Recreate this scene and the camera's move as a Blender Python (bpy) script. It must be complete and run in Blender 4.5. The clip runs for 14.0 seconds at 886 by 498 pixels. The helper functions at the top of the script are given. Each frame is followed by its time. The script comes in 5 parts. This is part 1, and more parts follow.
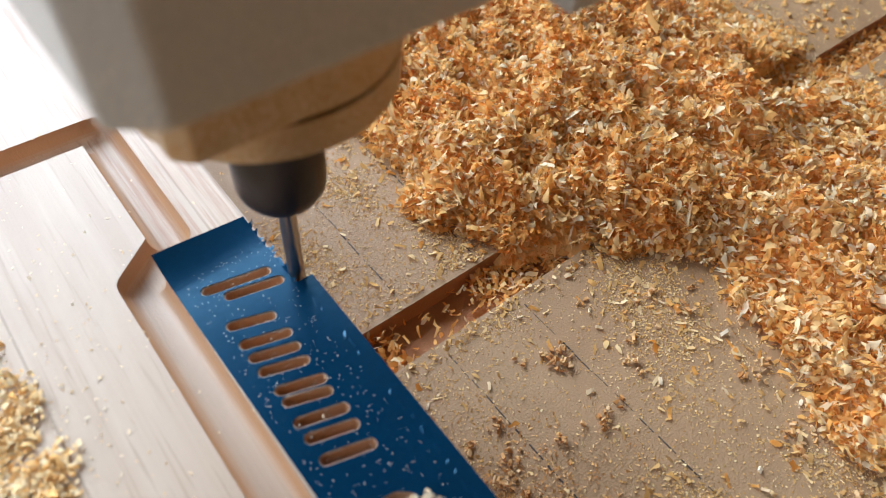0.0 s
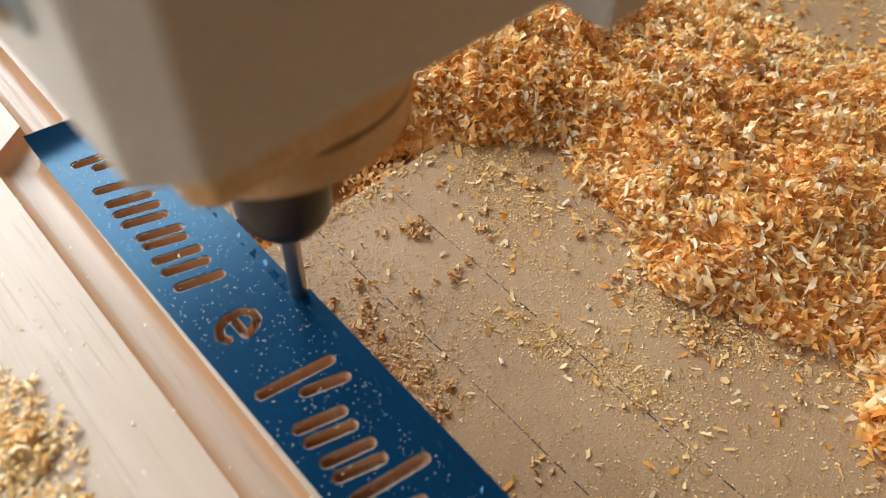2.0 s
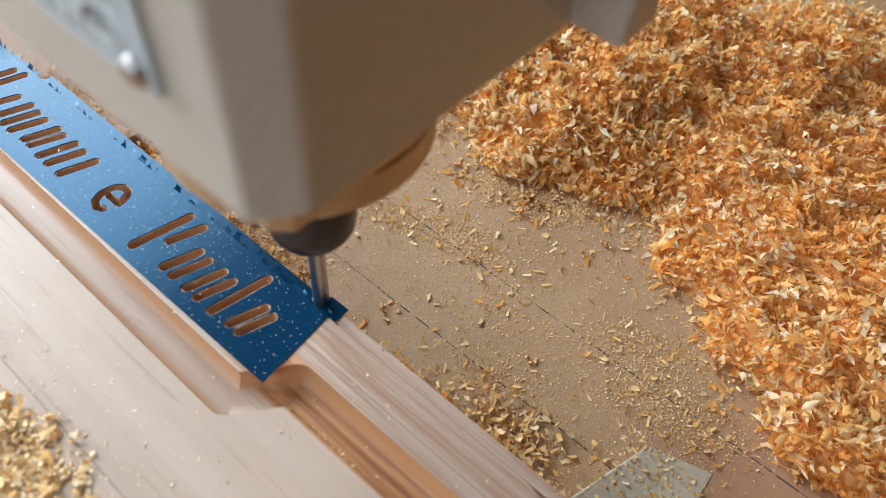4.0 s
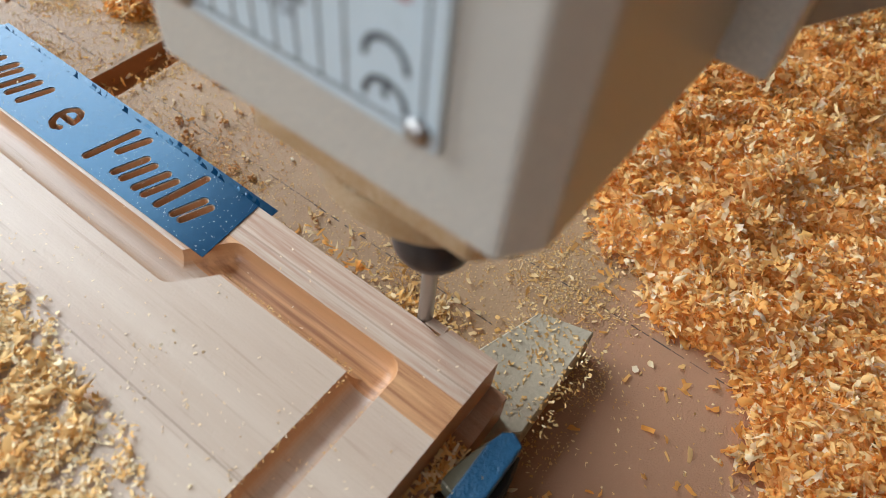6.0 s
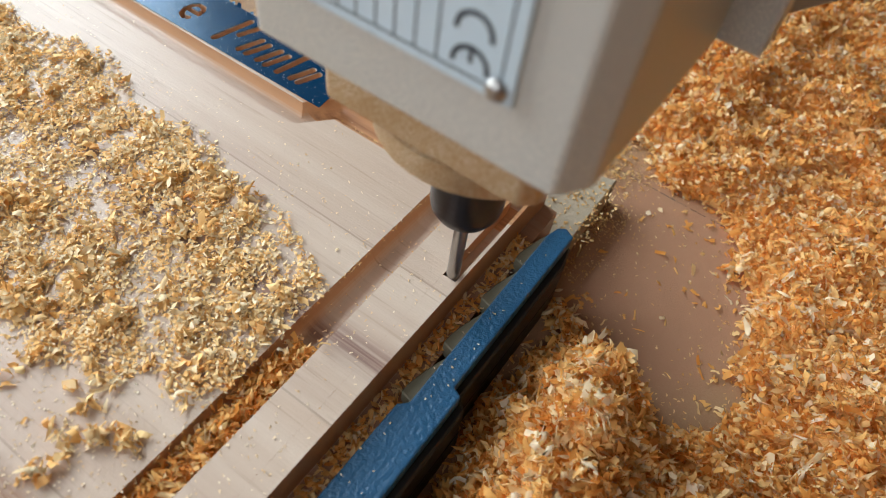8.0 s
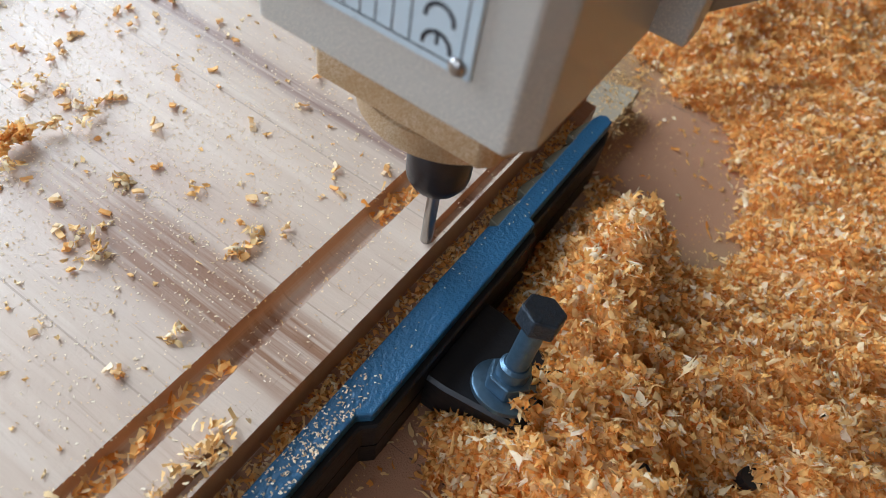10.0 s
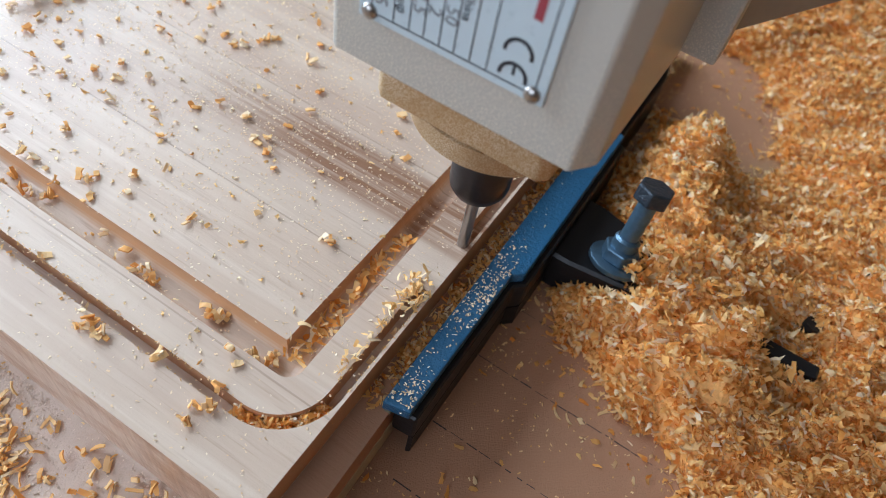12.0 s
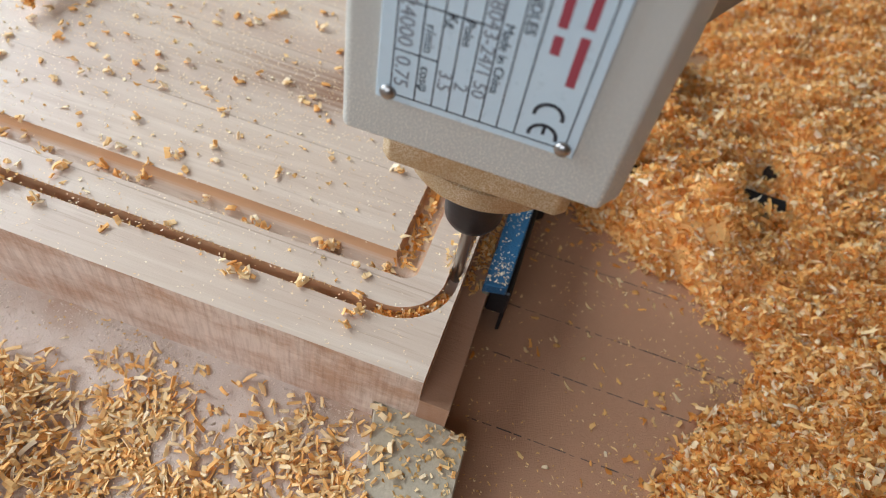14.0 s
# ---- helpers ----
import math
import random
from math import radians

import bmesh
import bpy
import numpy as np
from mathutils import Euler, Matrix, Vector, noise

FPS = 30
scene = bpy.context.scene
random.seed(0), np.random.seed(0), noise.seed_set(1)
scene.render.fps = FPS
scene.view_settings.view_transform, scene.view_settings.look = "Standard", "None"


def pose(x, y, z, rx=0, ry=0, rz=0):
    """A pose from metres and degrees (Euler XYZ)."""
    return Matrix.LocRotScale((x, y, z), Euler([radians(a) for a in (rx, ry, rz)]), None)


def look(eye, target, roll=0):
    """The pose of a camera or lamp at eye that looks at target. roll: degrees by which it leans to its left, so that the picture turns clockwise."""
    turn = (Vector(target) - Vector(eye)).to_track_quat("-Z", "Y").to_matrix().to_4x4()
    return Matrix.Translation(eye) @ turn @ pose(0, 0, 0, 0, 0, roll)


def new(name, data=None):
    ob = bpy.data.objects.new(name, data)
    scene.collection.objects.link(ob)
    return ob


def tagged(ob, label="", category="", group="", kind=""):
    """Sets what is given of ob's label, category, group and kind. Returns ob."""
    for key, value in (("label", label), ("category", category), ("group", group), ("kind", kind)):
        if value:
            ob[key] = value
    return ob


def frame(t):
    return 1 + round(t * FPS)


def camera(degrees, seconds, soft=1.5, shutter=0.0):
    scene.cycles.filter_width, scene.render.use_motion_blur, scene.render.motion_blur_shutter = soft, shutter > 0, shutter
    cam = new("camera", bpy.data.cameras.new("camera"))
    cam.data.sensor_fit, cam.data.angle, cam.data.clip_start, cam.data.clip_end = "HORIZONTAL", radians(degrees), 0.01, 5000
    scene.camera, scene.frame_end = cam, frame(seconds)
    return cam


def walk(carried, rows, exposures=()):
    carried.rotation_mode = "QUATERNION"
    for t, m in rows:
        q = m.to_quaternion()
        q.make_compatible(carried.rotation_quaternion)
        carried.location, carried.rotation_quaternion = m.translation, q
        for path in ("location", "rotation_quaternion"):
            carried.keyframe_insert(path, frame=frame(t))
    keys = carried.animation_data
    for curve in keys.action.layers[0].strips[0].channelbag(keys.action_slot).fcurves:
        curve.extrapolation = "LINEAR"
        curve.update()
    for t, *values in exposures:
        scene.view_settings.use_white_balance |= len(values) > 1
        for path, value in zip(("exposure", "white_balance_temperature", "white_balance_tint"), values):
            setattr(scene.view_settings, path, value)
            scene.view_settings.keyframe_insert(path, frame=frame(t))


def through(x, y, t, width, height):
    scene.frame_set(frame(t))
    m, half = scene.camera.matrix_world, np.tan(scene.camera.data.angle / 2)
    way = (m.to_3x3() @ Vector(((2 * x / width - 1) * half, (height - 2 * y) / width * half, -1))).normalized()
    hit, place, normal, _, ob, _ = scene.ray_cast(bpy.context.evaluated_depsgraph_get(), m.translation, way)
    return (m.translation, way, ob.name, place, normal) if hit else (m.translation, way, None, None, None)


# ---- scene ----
cam = camera(65.0, 14.0, soft=0.9)
METRES, EYE, TILT, LEAN, TURN = 0.402, 0.144, 0.0, 0.0, -42.8
ROWS = [
    (0.0, 0.0, 0.0, 0.0, 4.22, -50.94, -3.43),
    (0.5, 0.021, -0.0189, -0.0027, 3.09, -51.23, -3.5),
    (1.0, 0.0341, -0.0367, -0.0014, 2.16, -51.49, -3.77),
    (1.5, 0.0492, -0.0557, -0.0017, 1.37, -51.68, -3.87),
    (2.0, 0.0662, -0.08, -0.0002, -0.36, -51.92, -3.85),
    (2.5, 0.0828, -0.1104, 0.0077, -2.34, -52.05, -3.93),
    (3.0, 0.097, -0.1386, 0.0108, -3.88, -52.17, -3.8),
    (3.5, 0.1089, -0.157, 0.014, -5.2, -52.09, -4.05),
    (4.0, 0.1228, -0.1858, 0.0183, -6.7, -52.08, -4.06),
    (6.5, 0.1333, -0.3049, 0.0356, -10.46, -52.38, -4.6),
    (7.0, 0.1136, -0.3408, 0.0363, -10.92, -52.58, -4.64),
    (7.5, 0.0858, -0.3762, 0.0446, -11.14, -52.32, -5.15),
    (8.0, 0.0555, -0.4129, 0.0537, -11.49, -52.23, -5.73),
    (10.5, -0.0759, -0.5739, 0.0895, -12.18, -52.67, -7.94),
    (11.0, -0.1178, -0.5923, 0.0976, -13.35, -52.67, -8.25),
    (11.5, -0.1537, -0.6209, 0.1033, -14.54, -52.68, -8.18),
    (12.0, -0.1908, -0.6357, 0.1031, -14.63, -52.56, -8.08),
    (12.5, -0.2107, -0.6414, 0.1179, -16.81, -53.81, -7.96),
    (13.0, -0.2508, -0.6414, 0.1144, -23.76, -54.67, -7.78),
    (13.5, -0.3099, -0.6518, 0.1221, -26.50, -53.40, -7.61),
    (14.0, -0.3472, -0.6757, 0.1303, -29.03, -52.82, -7.86),
]
WHITE = [(0.0, 0.06, 6000), (0.5, 0.075, 6300), (1.0, 0.09, 6550), (1.5, 0.112, 6700), (2.0, 0.135, 6650), (2.5, 0.158, 6450), (3.5, 0.13, 6350), (4.0, 0.08, 6100), (6.5, 0.0, 6300), (7.5, -0.012, 6500), (8.2, -0.02, 6250), (10.5, -0.04, 5800), (12.0, -0.044, 5780), (13.0, -0.047, 5900), (14.0, -0.05, 6100)]
walk(cam, [(t, pose(0, 0, EYE, TILT, LEAN, TURN) @ pose(METRES * x, METRES * y, METRES * z, 90 + pitch, roll, yaw)) for t, x, y, z, yaw, pitch, roll in ROWS],
     exposures=[(t, e, k, 10) for t, e, k in WHITE])
cam.data.dof.use_dof = True
cam.data.dof.focus_distance = 0.175
cam.data.dof.aperture_fstop = 16.0

# ---- world and light ----
world = bpy.data.worlds.new("world")
scene.world = world
world.use_nodes = True
wn = world.node_tree
sky = wn.nodes.new("ShaderNodeTexSky")
sky.sky_type = "NISHITA"
sky.sun_disc = False
sky.sun_elevation = radians(35)
sky.sun_rotation = radians(-30)
wn.nodes["Background"].inputs["Strength"].default_value = 0.1
wn.links.new(sky.outputs[0], wn.nodes["Background"].inputs["Color"])



def daylight_panel(size_x, size_y, watts, eye, target, tint):
    lamp = bpy.data.lights.new("daylight_panel", "AREA")
    lamp.shape, lamp.size, lamp.size_y = "RECTANGLE", size_x, size_y
    lamp.energy = watts
    lamp.color = tint
    new("daylight_panel", lamp).matrix_world = look(eye, target)


# Area lamp standing in for the north window.
daylight_panel(1.40, 1.10, 42, (0.05, 1.08, 0.78), (0.05, 0.0, 0.78), (0.885, 0.965, 1.0))
# Unseen west source, added to brighten the spindle's front and near heaps.
daylight_panel(1.00, 1.05, 13, (-1.38, 0.20, 0.95), (0.0, 0.20, 0.95), (0.92, 0.96, 1.0))


# ---- material helpers ----
def nodes_of(name):
    m = bpy.data.materials.new(name)
    m.use_nodes = True
    return m, m.node_tree.nodes, m.node_tree.links, m.node_tree.nodes["Principled BSDF"]


def mapped(n, l, scale, coord="Object"):
    tc = n.new("ShaderNodeTexCoord")
    mp = n.new("ShaderNodeMapping")
    mp.inputs["Scale"].default_value = scale
    l.new(tc.outputs[coord], mp.inputs[0])
    return mp.outputs[0]


def noise_tex(n, l, vec, scale, detail=4, rough=0.6):
    t = n.new("ShaderNodeTexNoise")
    t.inputs["Scale"].default_value = scale
    t.inputs["Detail"].default_value = detail
    t.inputs["Roughness"].default_value = rough
    l.new(vec, t.inputs["Vector"])
    return t.outputs["Fac"]


def ramp(n, l, fac, stops):
    r = n.new("ShaderNodeValToRGB")
    e = r.color_ramp.elements
    while len(e) < len(stops):
        e.new(0.5)
    for s, (p, c) in zip(e, stops):
        s.position, s.color = p, (*c, 1)
    l.new(fac, r.inputs[0])
    return r.outputs[0]


def mix(n, l, fac, a, b, mode="MIX"):
    m = n.new("ShaderNodeMix")
    m.data_type, m.blend_type = "RGBA", mode
    for sock, v in ((m.inputs[0], fac), (m.inputs[6], a), (m.inputs[7], b)):
        if isinstance(v, (int, float)):
            sock.default_value = v
        elif isinstance(v, tuple):
            sock.default_value = (*v, 1)
        else:
            l.new(v, sock)
    return m.outputs[2]


def math_node(n, l, op, a, b=0.0, c=0.0):
    m = n.new("ShaderNodeMath")
    m.operation = op
    for sock, v in zip(m.inputs, (a, b, c)):
        if isinstance(v, (int, float)):
            sock.default_value = v
        else:
            l.new(v, sock)
    return m.outputs[0]


def bump(n, l, p, height, strength, distance):
    b = n.new("ShaderNodeBump")
    b.inputs["Strength"].default_value = strength
    b.inputs["Distance"].default_value = distance
    l.new(height, b.inputs["Height"])
    l.new(b.outputs[0], p.inputs["Normal"])


def plain(name, colour, rough=0.5, metal=0.0, grain=0.15, scale=600.0, relief=0.0, depth=0.0003):
    """A paint, metal or plastic with slight mottling at two scales."""
    m, n, l, p = nodes_of(name)
    v = mapped(n, l, (1, 1, 1))
    a = noise_tex(n, l, v, scale)
    b = noise_tex(n, l, v, scale * 0.07, 3)
    s = math_node(n, l, "MULTIPLY_ADD", a, grain, 1 - grain * 0.5)
    s2 = math_node(n, l, "MULTIPLY_ADD", b, grain, 1 - grain * 0.5)
    s = math_node(n, l, "MULTIPLY", s, s2)
    c = mix(n, l, 1.0, colour, s, "MULTIPLY")
    l.new(c, p.inputs["Base Color"])
    p.inputs["Metallic"].default_value = metal
    l.new(math_node(n, l, "MULTIPLY_ADD", a, 0.25, rough - 0.12), p.inputs["Roughness"])
    if relief:
        bump(n, l, p, a, relief, depth)
    return m


# ---- materials ----
def wood_material(name, light, mid, dark, streak=True):
    """Glued-up softwood: strips along y, fine grain, one strip with brown heartwood."""
    m, n, l, p = nodes_of(name)
    tc = n.new("ShaderNodeTexCoord")
    sep = n.new("ShaderNodeSeparateXYZ")
    l.new(tc.outputs["Object"], sep.inputs[0])
    wob = noise_tex(n, l, mapped(n, l, (14, 3, 14)), 1.0, 3)
    x = math_node(n, l, "MULTIPLY_ADD", wob, 0.010, sep.outputs[0])
    idx = math_node(n, l, "FLOOR", math_node(n, l, "DIVIDE", math_node(n, l, "ADD", sep.outputs[0], 0.5005), 0.0405))
    wn_ = n.new("ShaderNodeTexWhiteNoise")
    wn_.noise_dimensions = "1D"
    l.new(idx, wn_.inputs["W"])
    comb = n.new("ShaderNodeCombineXYZ")
    l.new(math_node(n, l, "MULTIPLY_ADD", wn_.outputs["Value"], 3.0, x), comb.inputs[0])
    l.new(math_node(n, l, "MULTIPLY", sep.outputs[1], 0.035), comb.inputs[1])
    l.new(math_node(n, l, "MULTIPLY", sep.outputs[2], 0.6), comb.inputs[2])
    rings = noise_tex(n, l, comb.outputs[0], 130.0, 5, 0.55)
    fine = noise_tex(n, l, mapped(n, l, (1600, 60, 900)), 1.0, 3)
    c = ramp(n, l, rings, [(0.30, light), (0.56, mid), (0.66, light), (0.80, dark)])
    c = mix(n, l, math_node(n, l, "MULTIPLY", fine, 0.22), c, dark)
    fleck = ramp(n, l, noise_tex(n, l, mapped(n, l, (1100, 45, 600)), 1.0, 2, 0.5), [(0.60, (0, 0, 0)), (0.74, (1, 1, 1))])
    c = mix(n, l, math_node(n, l, "MULTIPLY", fleck, 0.35), c, (0.34, 0.22, 0.15))
    cloud = ramp(n, l, noise_tex(n, l, mapped(n, l, (60, 11, 40)), 1.0, 4, 0.6), [(0.45, (0, 0, 0)), (0.75, (1, 1, 1))])
    c = mix(n, l, math_node(n, l, "MULTIPLY", cloud, 0.42), c, (0.42, 0.29, 0.235))
    tint = ramp(n, l, wn_.outputs["Value"], [(0.0, (0.86, 0.80, 0.75)), (0.5, (1.0, 0.97, 0.93)), (1.0, (0.95, 0.85, 0.78))])
    c = mix(n, l, 0.8, c, tint, "MULTIPLY")
    if streak:
        d = math_node(n, l, "ABSOLUTE", math_node(n, l, "ADD", x, 0.1040))
        near = math_node(n, l, "MULTIPLY", math_node(n, l, "SUBTRACT", 1.0, math_node(n, l, "DIVIDE", d, 0.0120)), 2.6)
        fibre = ramp(n, l, noise_tex(n, l, mapped(n, l, (520, 13, 200)), 1.0, 5, 0.65), [(0.36, (0.28, 0.28, 0.28)), (0.58, (1, 1, 1))])
        k = math_node(n, l, "MULTIPLY", math_node(n, l, "MINIMUM", math_node(n, l, "MAXIMUM", near, 0.0), 1.0), fibre)
        k = math_node(n, l, "MINIMUM", k, 0.95)
        fade = math_node(n, l, "MINIMUM", math_node(n, l, "MAXIMUM", math_node(n, l, "DIVIDE", math_node(n, l, "SUBTRACT", 0.035, sep.outputs[1]), 0.07), 0.15), 1.0)
        c = mix(n, l, math_node(n, l, "MULTIPLY", k, fade), c, (0.25, 0.120, 0.062))
        d2 = math_node(n, l, "ABSOLUTE", math_node(n, l, "ADD", x, 0.034))
        near2 = math_node(n, l, "SUBTRACT", 1.0, math_node(n, l, "DIVIDE", d2, 0.006))
        k2 = math_node(n, l, "MULTIPLY", math_node(n, l, "MAXIMUM", near2, 0.0), math_node(n, l, "MULTIPLY", fibre, 1.2))
        c = mix(n, l, k2, c, (0.25, 0.15, 0.12))
    coarse = ramp(n, l, noise_tex(n, l, mapped(n, l, (620, 22, 500)), 1.0, 4, 0.65), [(0.40, (0, 0, 0)), (0.62, (1, 1, 1))])
    outer_strip = math_node(n, l, "GREATER_THAN", sep.outputs[0], 0.0165)
    c = mix(n, l, math_node(n, l, "MULTIPLY", math_node(n, l, "MULTIPLY", coarse, outer_strip), 0.80), c, (0.40, 0.215, 0.135))
    rib = math_node(n, l, "MULTIPLY", math_node(n, l, "GREATER_THAN", x, 0.0190), math_node(n, l, "LESS_THAN", x, 0.0282))
    rib = math_node(n, l, "MULTIPLY", rib, math_node(n, l, "MINIMUM", math_node(n, l, "MAXIMUM", math_node(n, l, "DIVIDE", math_node(n, l, "SUBTRACT", -0.015, sep.outputs[1]), 0.015), 0.0), 0.85))
    c = mix(n, l, rib, c, mix(n, l, coarse, (0.62, 0.31, 0.125), (0.33, 0.135, 0.055)))
    fr = math_node(n, l, "FRACT", math_node(n, l, "DIVIDE", math_node(n, l, "ADD", sep.outputs[0], 0.5005), 0.0405))
    joint = math_node(n, l, "LESS_THAN", fr, 0.012)
    c = mix(n, l, math_node(n, l, "MULTIPLY", joint, 0.32), c, (0.16, 0.09, 0.05))
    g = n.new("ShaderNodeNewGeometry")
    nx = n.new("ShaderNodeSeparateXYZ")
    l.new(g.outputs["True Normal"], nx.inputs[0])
    # Steep routed faces: fresh-cut orange, deepened for bounce and shade in the groove.
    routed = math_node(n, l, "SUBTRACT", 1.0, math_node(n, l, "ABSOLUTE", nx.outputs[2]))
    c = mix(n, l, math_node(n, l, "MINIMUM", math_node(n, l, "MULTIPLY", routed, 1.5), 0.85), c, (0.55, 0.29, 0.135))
    saw = ramp(n, l, noise_tex(n, l, mapped(n, l, (60, 700, 70)), 1.0, 5, 0.7), [(0.30, (0.74, 0.66, 0.60)), (0.55, (1.0, 1.0, 1.0)), (0.75, (1.10, 1.08, 1.06))])
    blotch = ramp(n, l, noise_tex(n, l, mapped(n, l, (60, 38, 95)), 1.0, 6, 0.7), [(0.42, (0, 0, 0)), (0.62, (0.9, 0.9, 0.9))])
    outer = math_node(n, l, "MULTIPLY", math_node(n, l, "GREATER_THAN", math_node(n, l, "ABSOLUTE", nx.outputs[0]), 0.9), math_node(n, l, "LESS_THAN", sep.outputs[0], -0.2))
    c = mix(n, l, outer, c, mix(n, l, 1.0, mix(n, l, blotch, (0.72, 0.58, 0.48), (0.50, 0.29, 0.18)), saw, "MULTIPLY"))
    # Ledge below the top: the board's shadow on it, painted as reddish brown.
    ledge_shade = math_node(n, l, "MULTIPLY", math_node(n, l, "LESS_THAN", sep.outputs[1], -0.0958), math_node(n, l, "LESS_THAN", sep.outputs[2], 0.0215))
    c = mix(n, l, math_node(n, l, "MULTIPLY", ledge_shade, 0.8), c, (0.36, 0.17, 0.085))
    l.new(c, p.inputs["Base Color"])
    l.new(math_node(n, l, "MULTIPLY_ADD", fine, 0.2, 0.26), p.inputs["Roughness"])
    p.inputs["Specular IOR Level"].default_value = 0.42
    bump(n, l, p, math_node(n, l, "ADD", fine, noise_tex(n, l, mapped(n, l, (1500, 1500, 1500)), 1.0, 2)), 0.30, 0.00025)
    return m


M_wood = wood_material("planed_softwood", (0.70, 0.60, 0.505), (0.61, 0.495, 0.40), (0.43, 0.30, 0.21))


def mdf_material():
    m, n, l, p = nodes_of("brown_fibreboard")
    v = mapped(n, l, (1, 1, 1))
    big = noise_tex(n, l, v, 16.0, 4, 0.6)
    mid = noise_tex(n, l, v, 170.0, 5, 0.7)
    fine = noise_tex(n, l, v, 1900.0, 3)
    c = ramp(n, l, big, [(0.3, (0.36, 0.212, 0.108)), (0.7, (0.47, 0.302, 0.166))])
    c = mix(n, l, math_node(n, l, "MULTIPLY", mid, 0.35), c, (0.22, 0.125, 0.07))
    tcx = n.new("ShaderNodeSeparateXYZ")
    l.new(v, tcx.inputs[0])
    edge = math_node(n, l, "MULTIPLY_ADD", noise_tex(n, l, v, 30.0, 5, 0.65), 0.10, tcx.outputs[0])
    film = math_node(n, l, "DIVIDE", math_node(n, l, "SUBTRACT", edge, -0.02), 0.09)
    film = math_node(n, l, "MINIMUM", math_node(n, l, "MAXIMUM", film, 0.0), 1.0)
    front = math_node(n, l, "DIVIDE", math_node(n, l, "SUBTRACT", -0.13, edge), 0.03)
    side = math_node(n, l, "DIVIDE", math_node(n, l, "ADD", tcx.outputs[1], 0.10), 0.02)
    front = math_node(n, l, "MULTIPLY", math_node(n, l, "MINIMUM", math_node(n, l, "MAXIMUM", front, 0.0), 1.0), math_node(n, l, "MINIMUM", math_node(n, l, "MAXIMUM", side, 0.0), 1.0))
    bx = math_node(n, l, "DIVIDE", math_node(n, l, "SUBTRACT", edge, 0.105), 0.050)
    by = math_node(n, l, "DIVIDE", math_node(n, l, "ADD", tcx.outputs[1], 0.132), 0.036)
    blown = math_node(n, l, "ADD", math_node(n, l, "MULTIPLY", bx, bx), math_node(n, l, "MULTIPLY", by, by))
    film = math_node(n, l, "MULTIPLY", film, math_node(n, l, "MINIMUM", math_node(n, l, "MAXIMUM", math_node(n, l, "SUBTRACT", blown, 0.45), 0.0), 1.0))
    film = math_node(n, l, "MAXIMUM", film, front)
    bare = mix(n, l, math_node(n, l, "MULTIPLY", mid, 0.5), (0.43, 0.228, 0.132), (0.31, 0.155, 0.084))
    c = mix(n, l, film, bare, c)
    c = mix(n, l, math_node(n, l, "MULTIPLY", front, math_node(n, l, "MULTIPLY_ADD", mid, 0.6, 0.45)), c, (0.68, 0.55, 0.475))
    dust = ramp(n, l, fine, [(0.55, (0, 0, 0)), (0.72, (1, 1, 1))])
    c = mix(n, l, math_node(n, l, "MULTIPLY", dust, math_node(n, l, "MULTIPLY_ADD", film, 0.33, 0.12)), c, (0.56, 0.42, 0.27))
    # Slot interior: fresh-cut core colour with bounced light mixed into it.
    bounced_core = mix(n, l, mid, (0.50, 0.24, 0.10), (0.33, 0.14, 0.055))
    c = mix(n, l, math_node(n, l, "LESS_THAN", tcx.outputs[2], -0.0004), c, bounced_core)
    l.new(c, p.inputs["Base Color"])
    l.new(math_node(n, l, "MULTIPLY_ADD", mid, 0.3, 0.4), p.inputs["Roughness"])
    bump(n, l, p, fine, 0.7, 0.0003)
    return m


M_mdf = mdf_material()
M_pencil = plain("graphite", (0.05, 0.04, 0.035), 0.7, 0, 0.5, 900)
M_grey = plain("raw_grey_fibreboard", (0.43, 0.36, 0.26), 0.8, 0, 0.5, 900, 0.6)


def chip_material(name, stops, through):
    m, n, l, p = nodes_of(name)
    g = n.new("ShaderNodeNewGeometry")
    drift = noise_tex(n, l, mapped(n, l, (75, 75, 75)), 1.0, 3)
    spot = math_node(n, l, "MULTIPLY_ADD", math_node(n, l, "SUBTRACT", drift, 0.5), 0.55, g.outputs["Random Per Island"])
    c = ramp(n, l, spot, stops)
    f = noise_tex(n, l, mapped(n, l, (900, 900, 900)), 1.0, 3)
    c = mix(n, l, math_node(n, l, "MULTIPLY", f, 0.09), c, (0.55, 0.26, 0.08))
    l.new(c, p.inputs["Base Color"])
    p.inputs["Roughness"].default_value = 0.7
    p.inputs["Specular IOR Level"].default_value = 0.08
    t = n.new("ShaderNodeBsdfTranslucent")
    l.new(mix(n, l, 0.35, c, (0.96, 0.56, 0.20)), t.inputs[0])
    ms = n.new("ShaderNodeMixShader")
    ms.inputs[0].default_value = through
    l.new(p.outputs[0], ms.inputs[1])
    l.new(t.outputs[0], ms.inputs[2])
    l.new(ms.outputs[0], n["Material Output"].inputs[0])
    return m


CHIP = [(0.0, (0.80, 0.33, 0.065)), (0.15, (0.90, 0.47, 0.125)), (0.50, (0.95, 0.61, 0.215)), (0.76, (0.97, 0.745, 0.36)), (0.92, (0.97, 0.84, 0.54)), (1.0, (0.97, 0.89, 0.68))]
M_chip = chip_material("orange_wood_shavings", CHIP, 0.50)
M_dust = chip_material("wood_dust", [(0.0, (0.62, 0.36, 0.12)), (0.5, (0.78, 0.53, 0.23)), (1.0, (0.88, 0.72, 0.44))], 0.25)
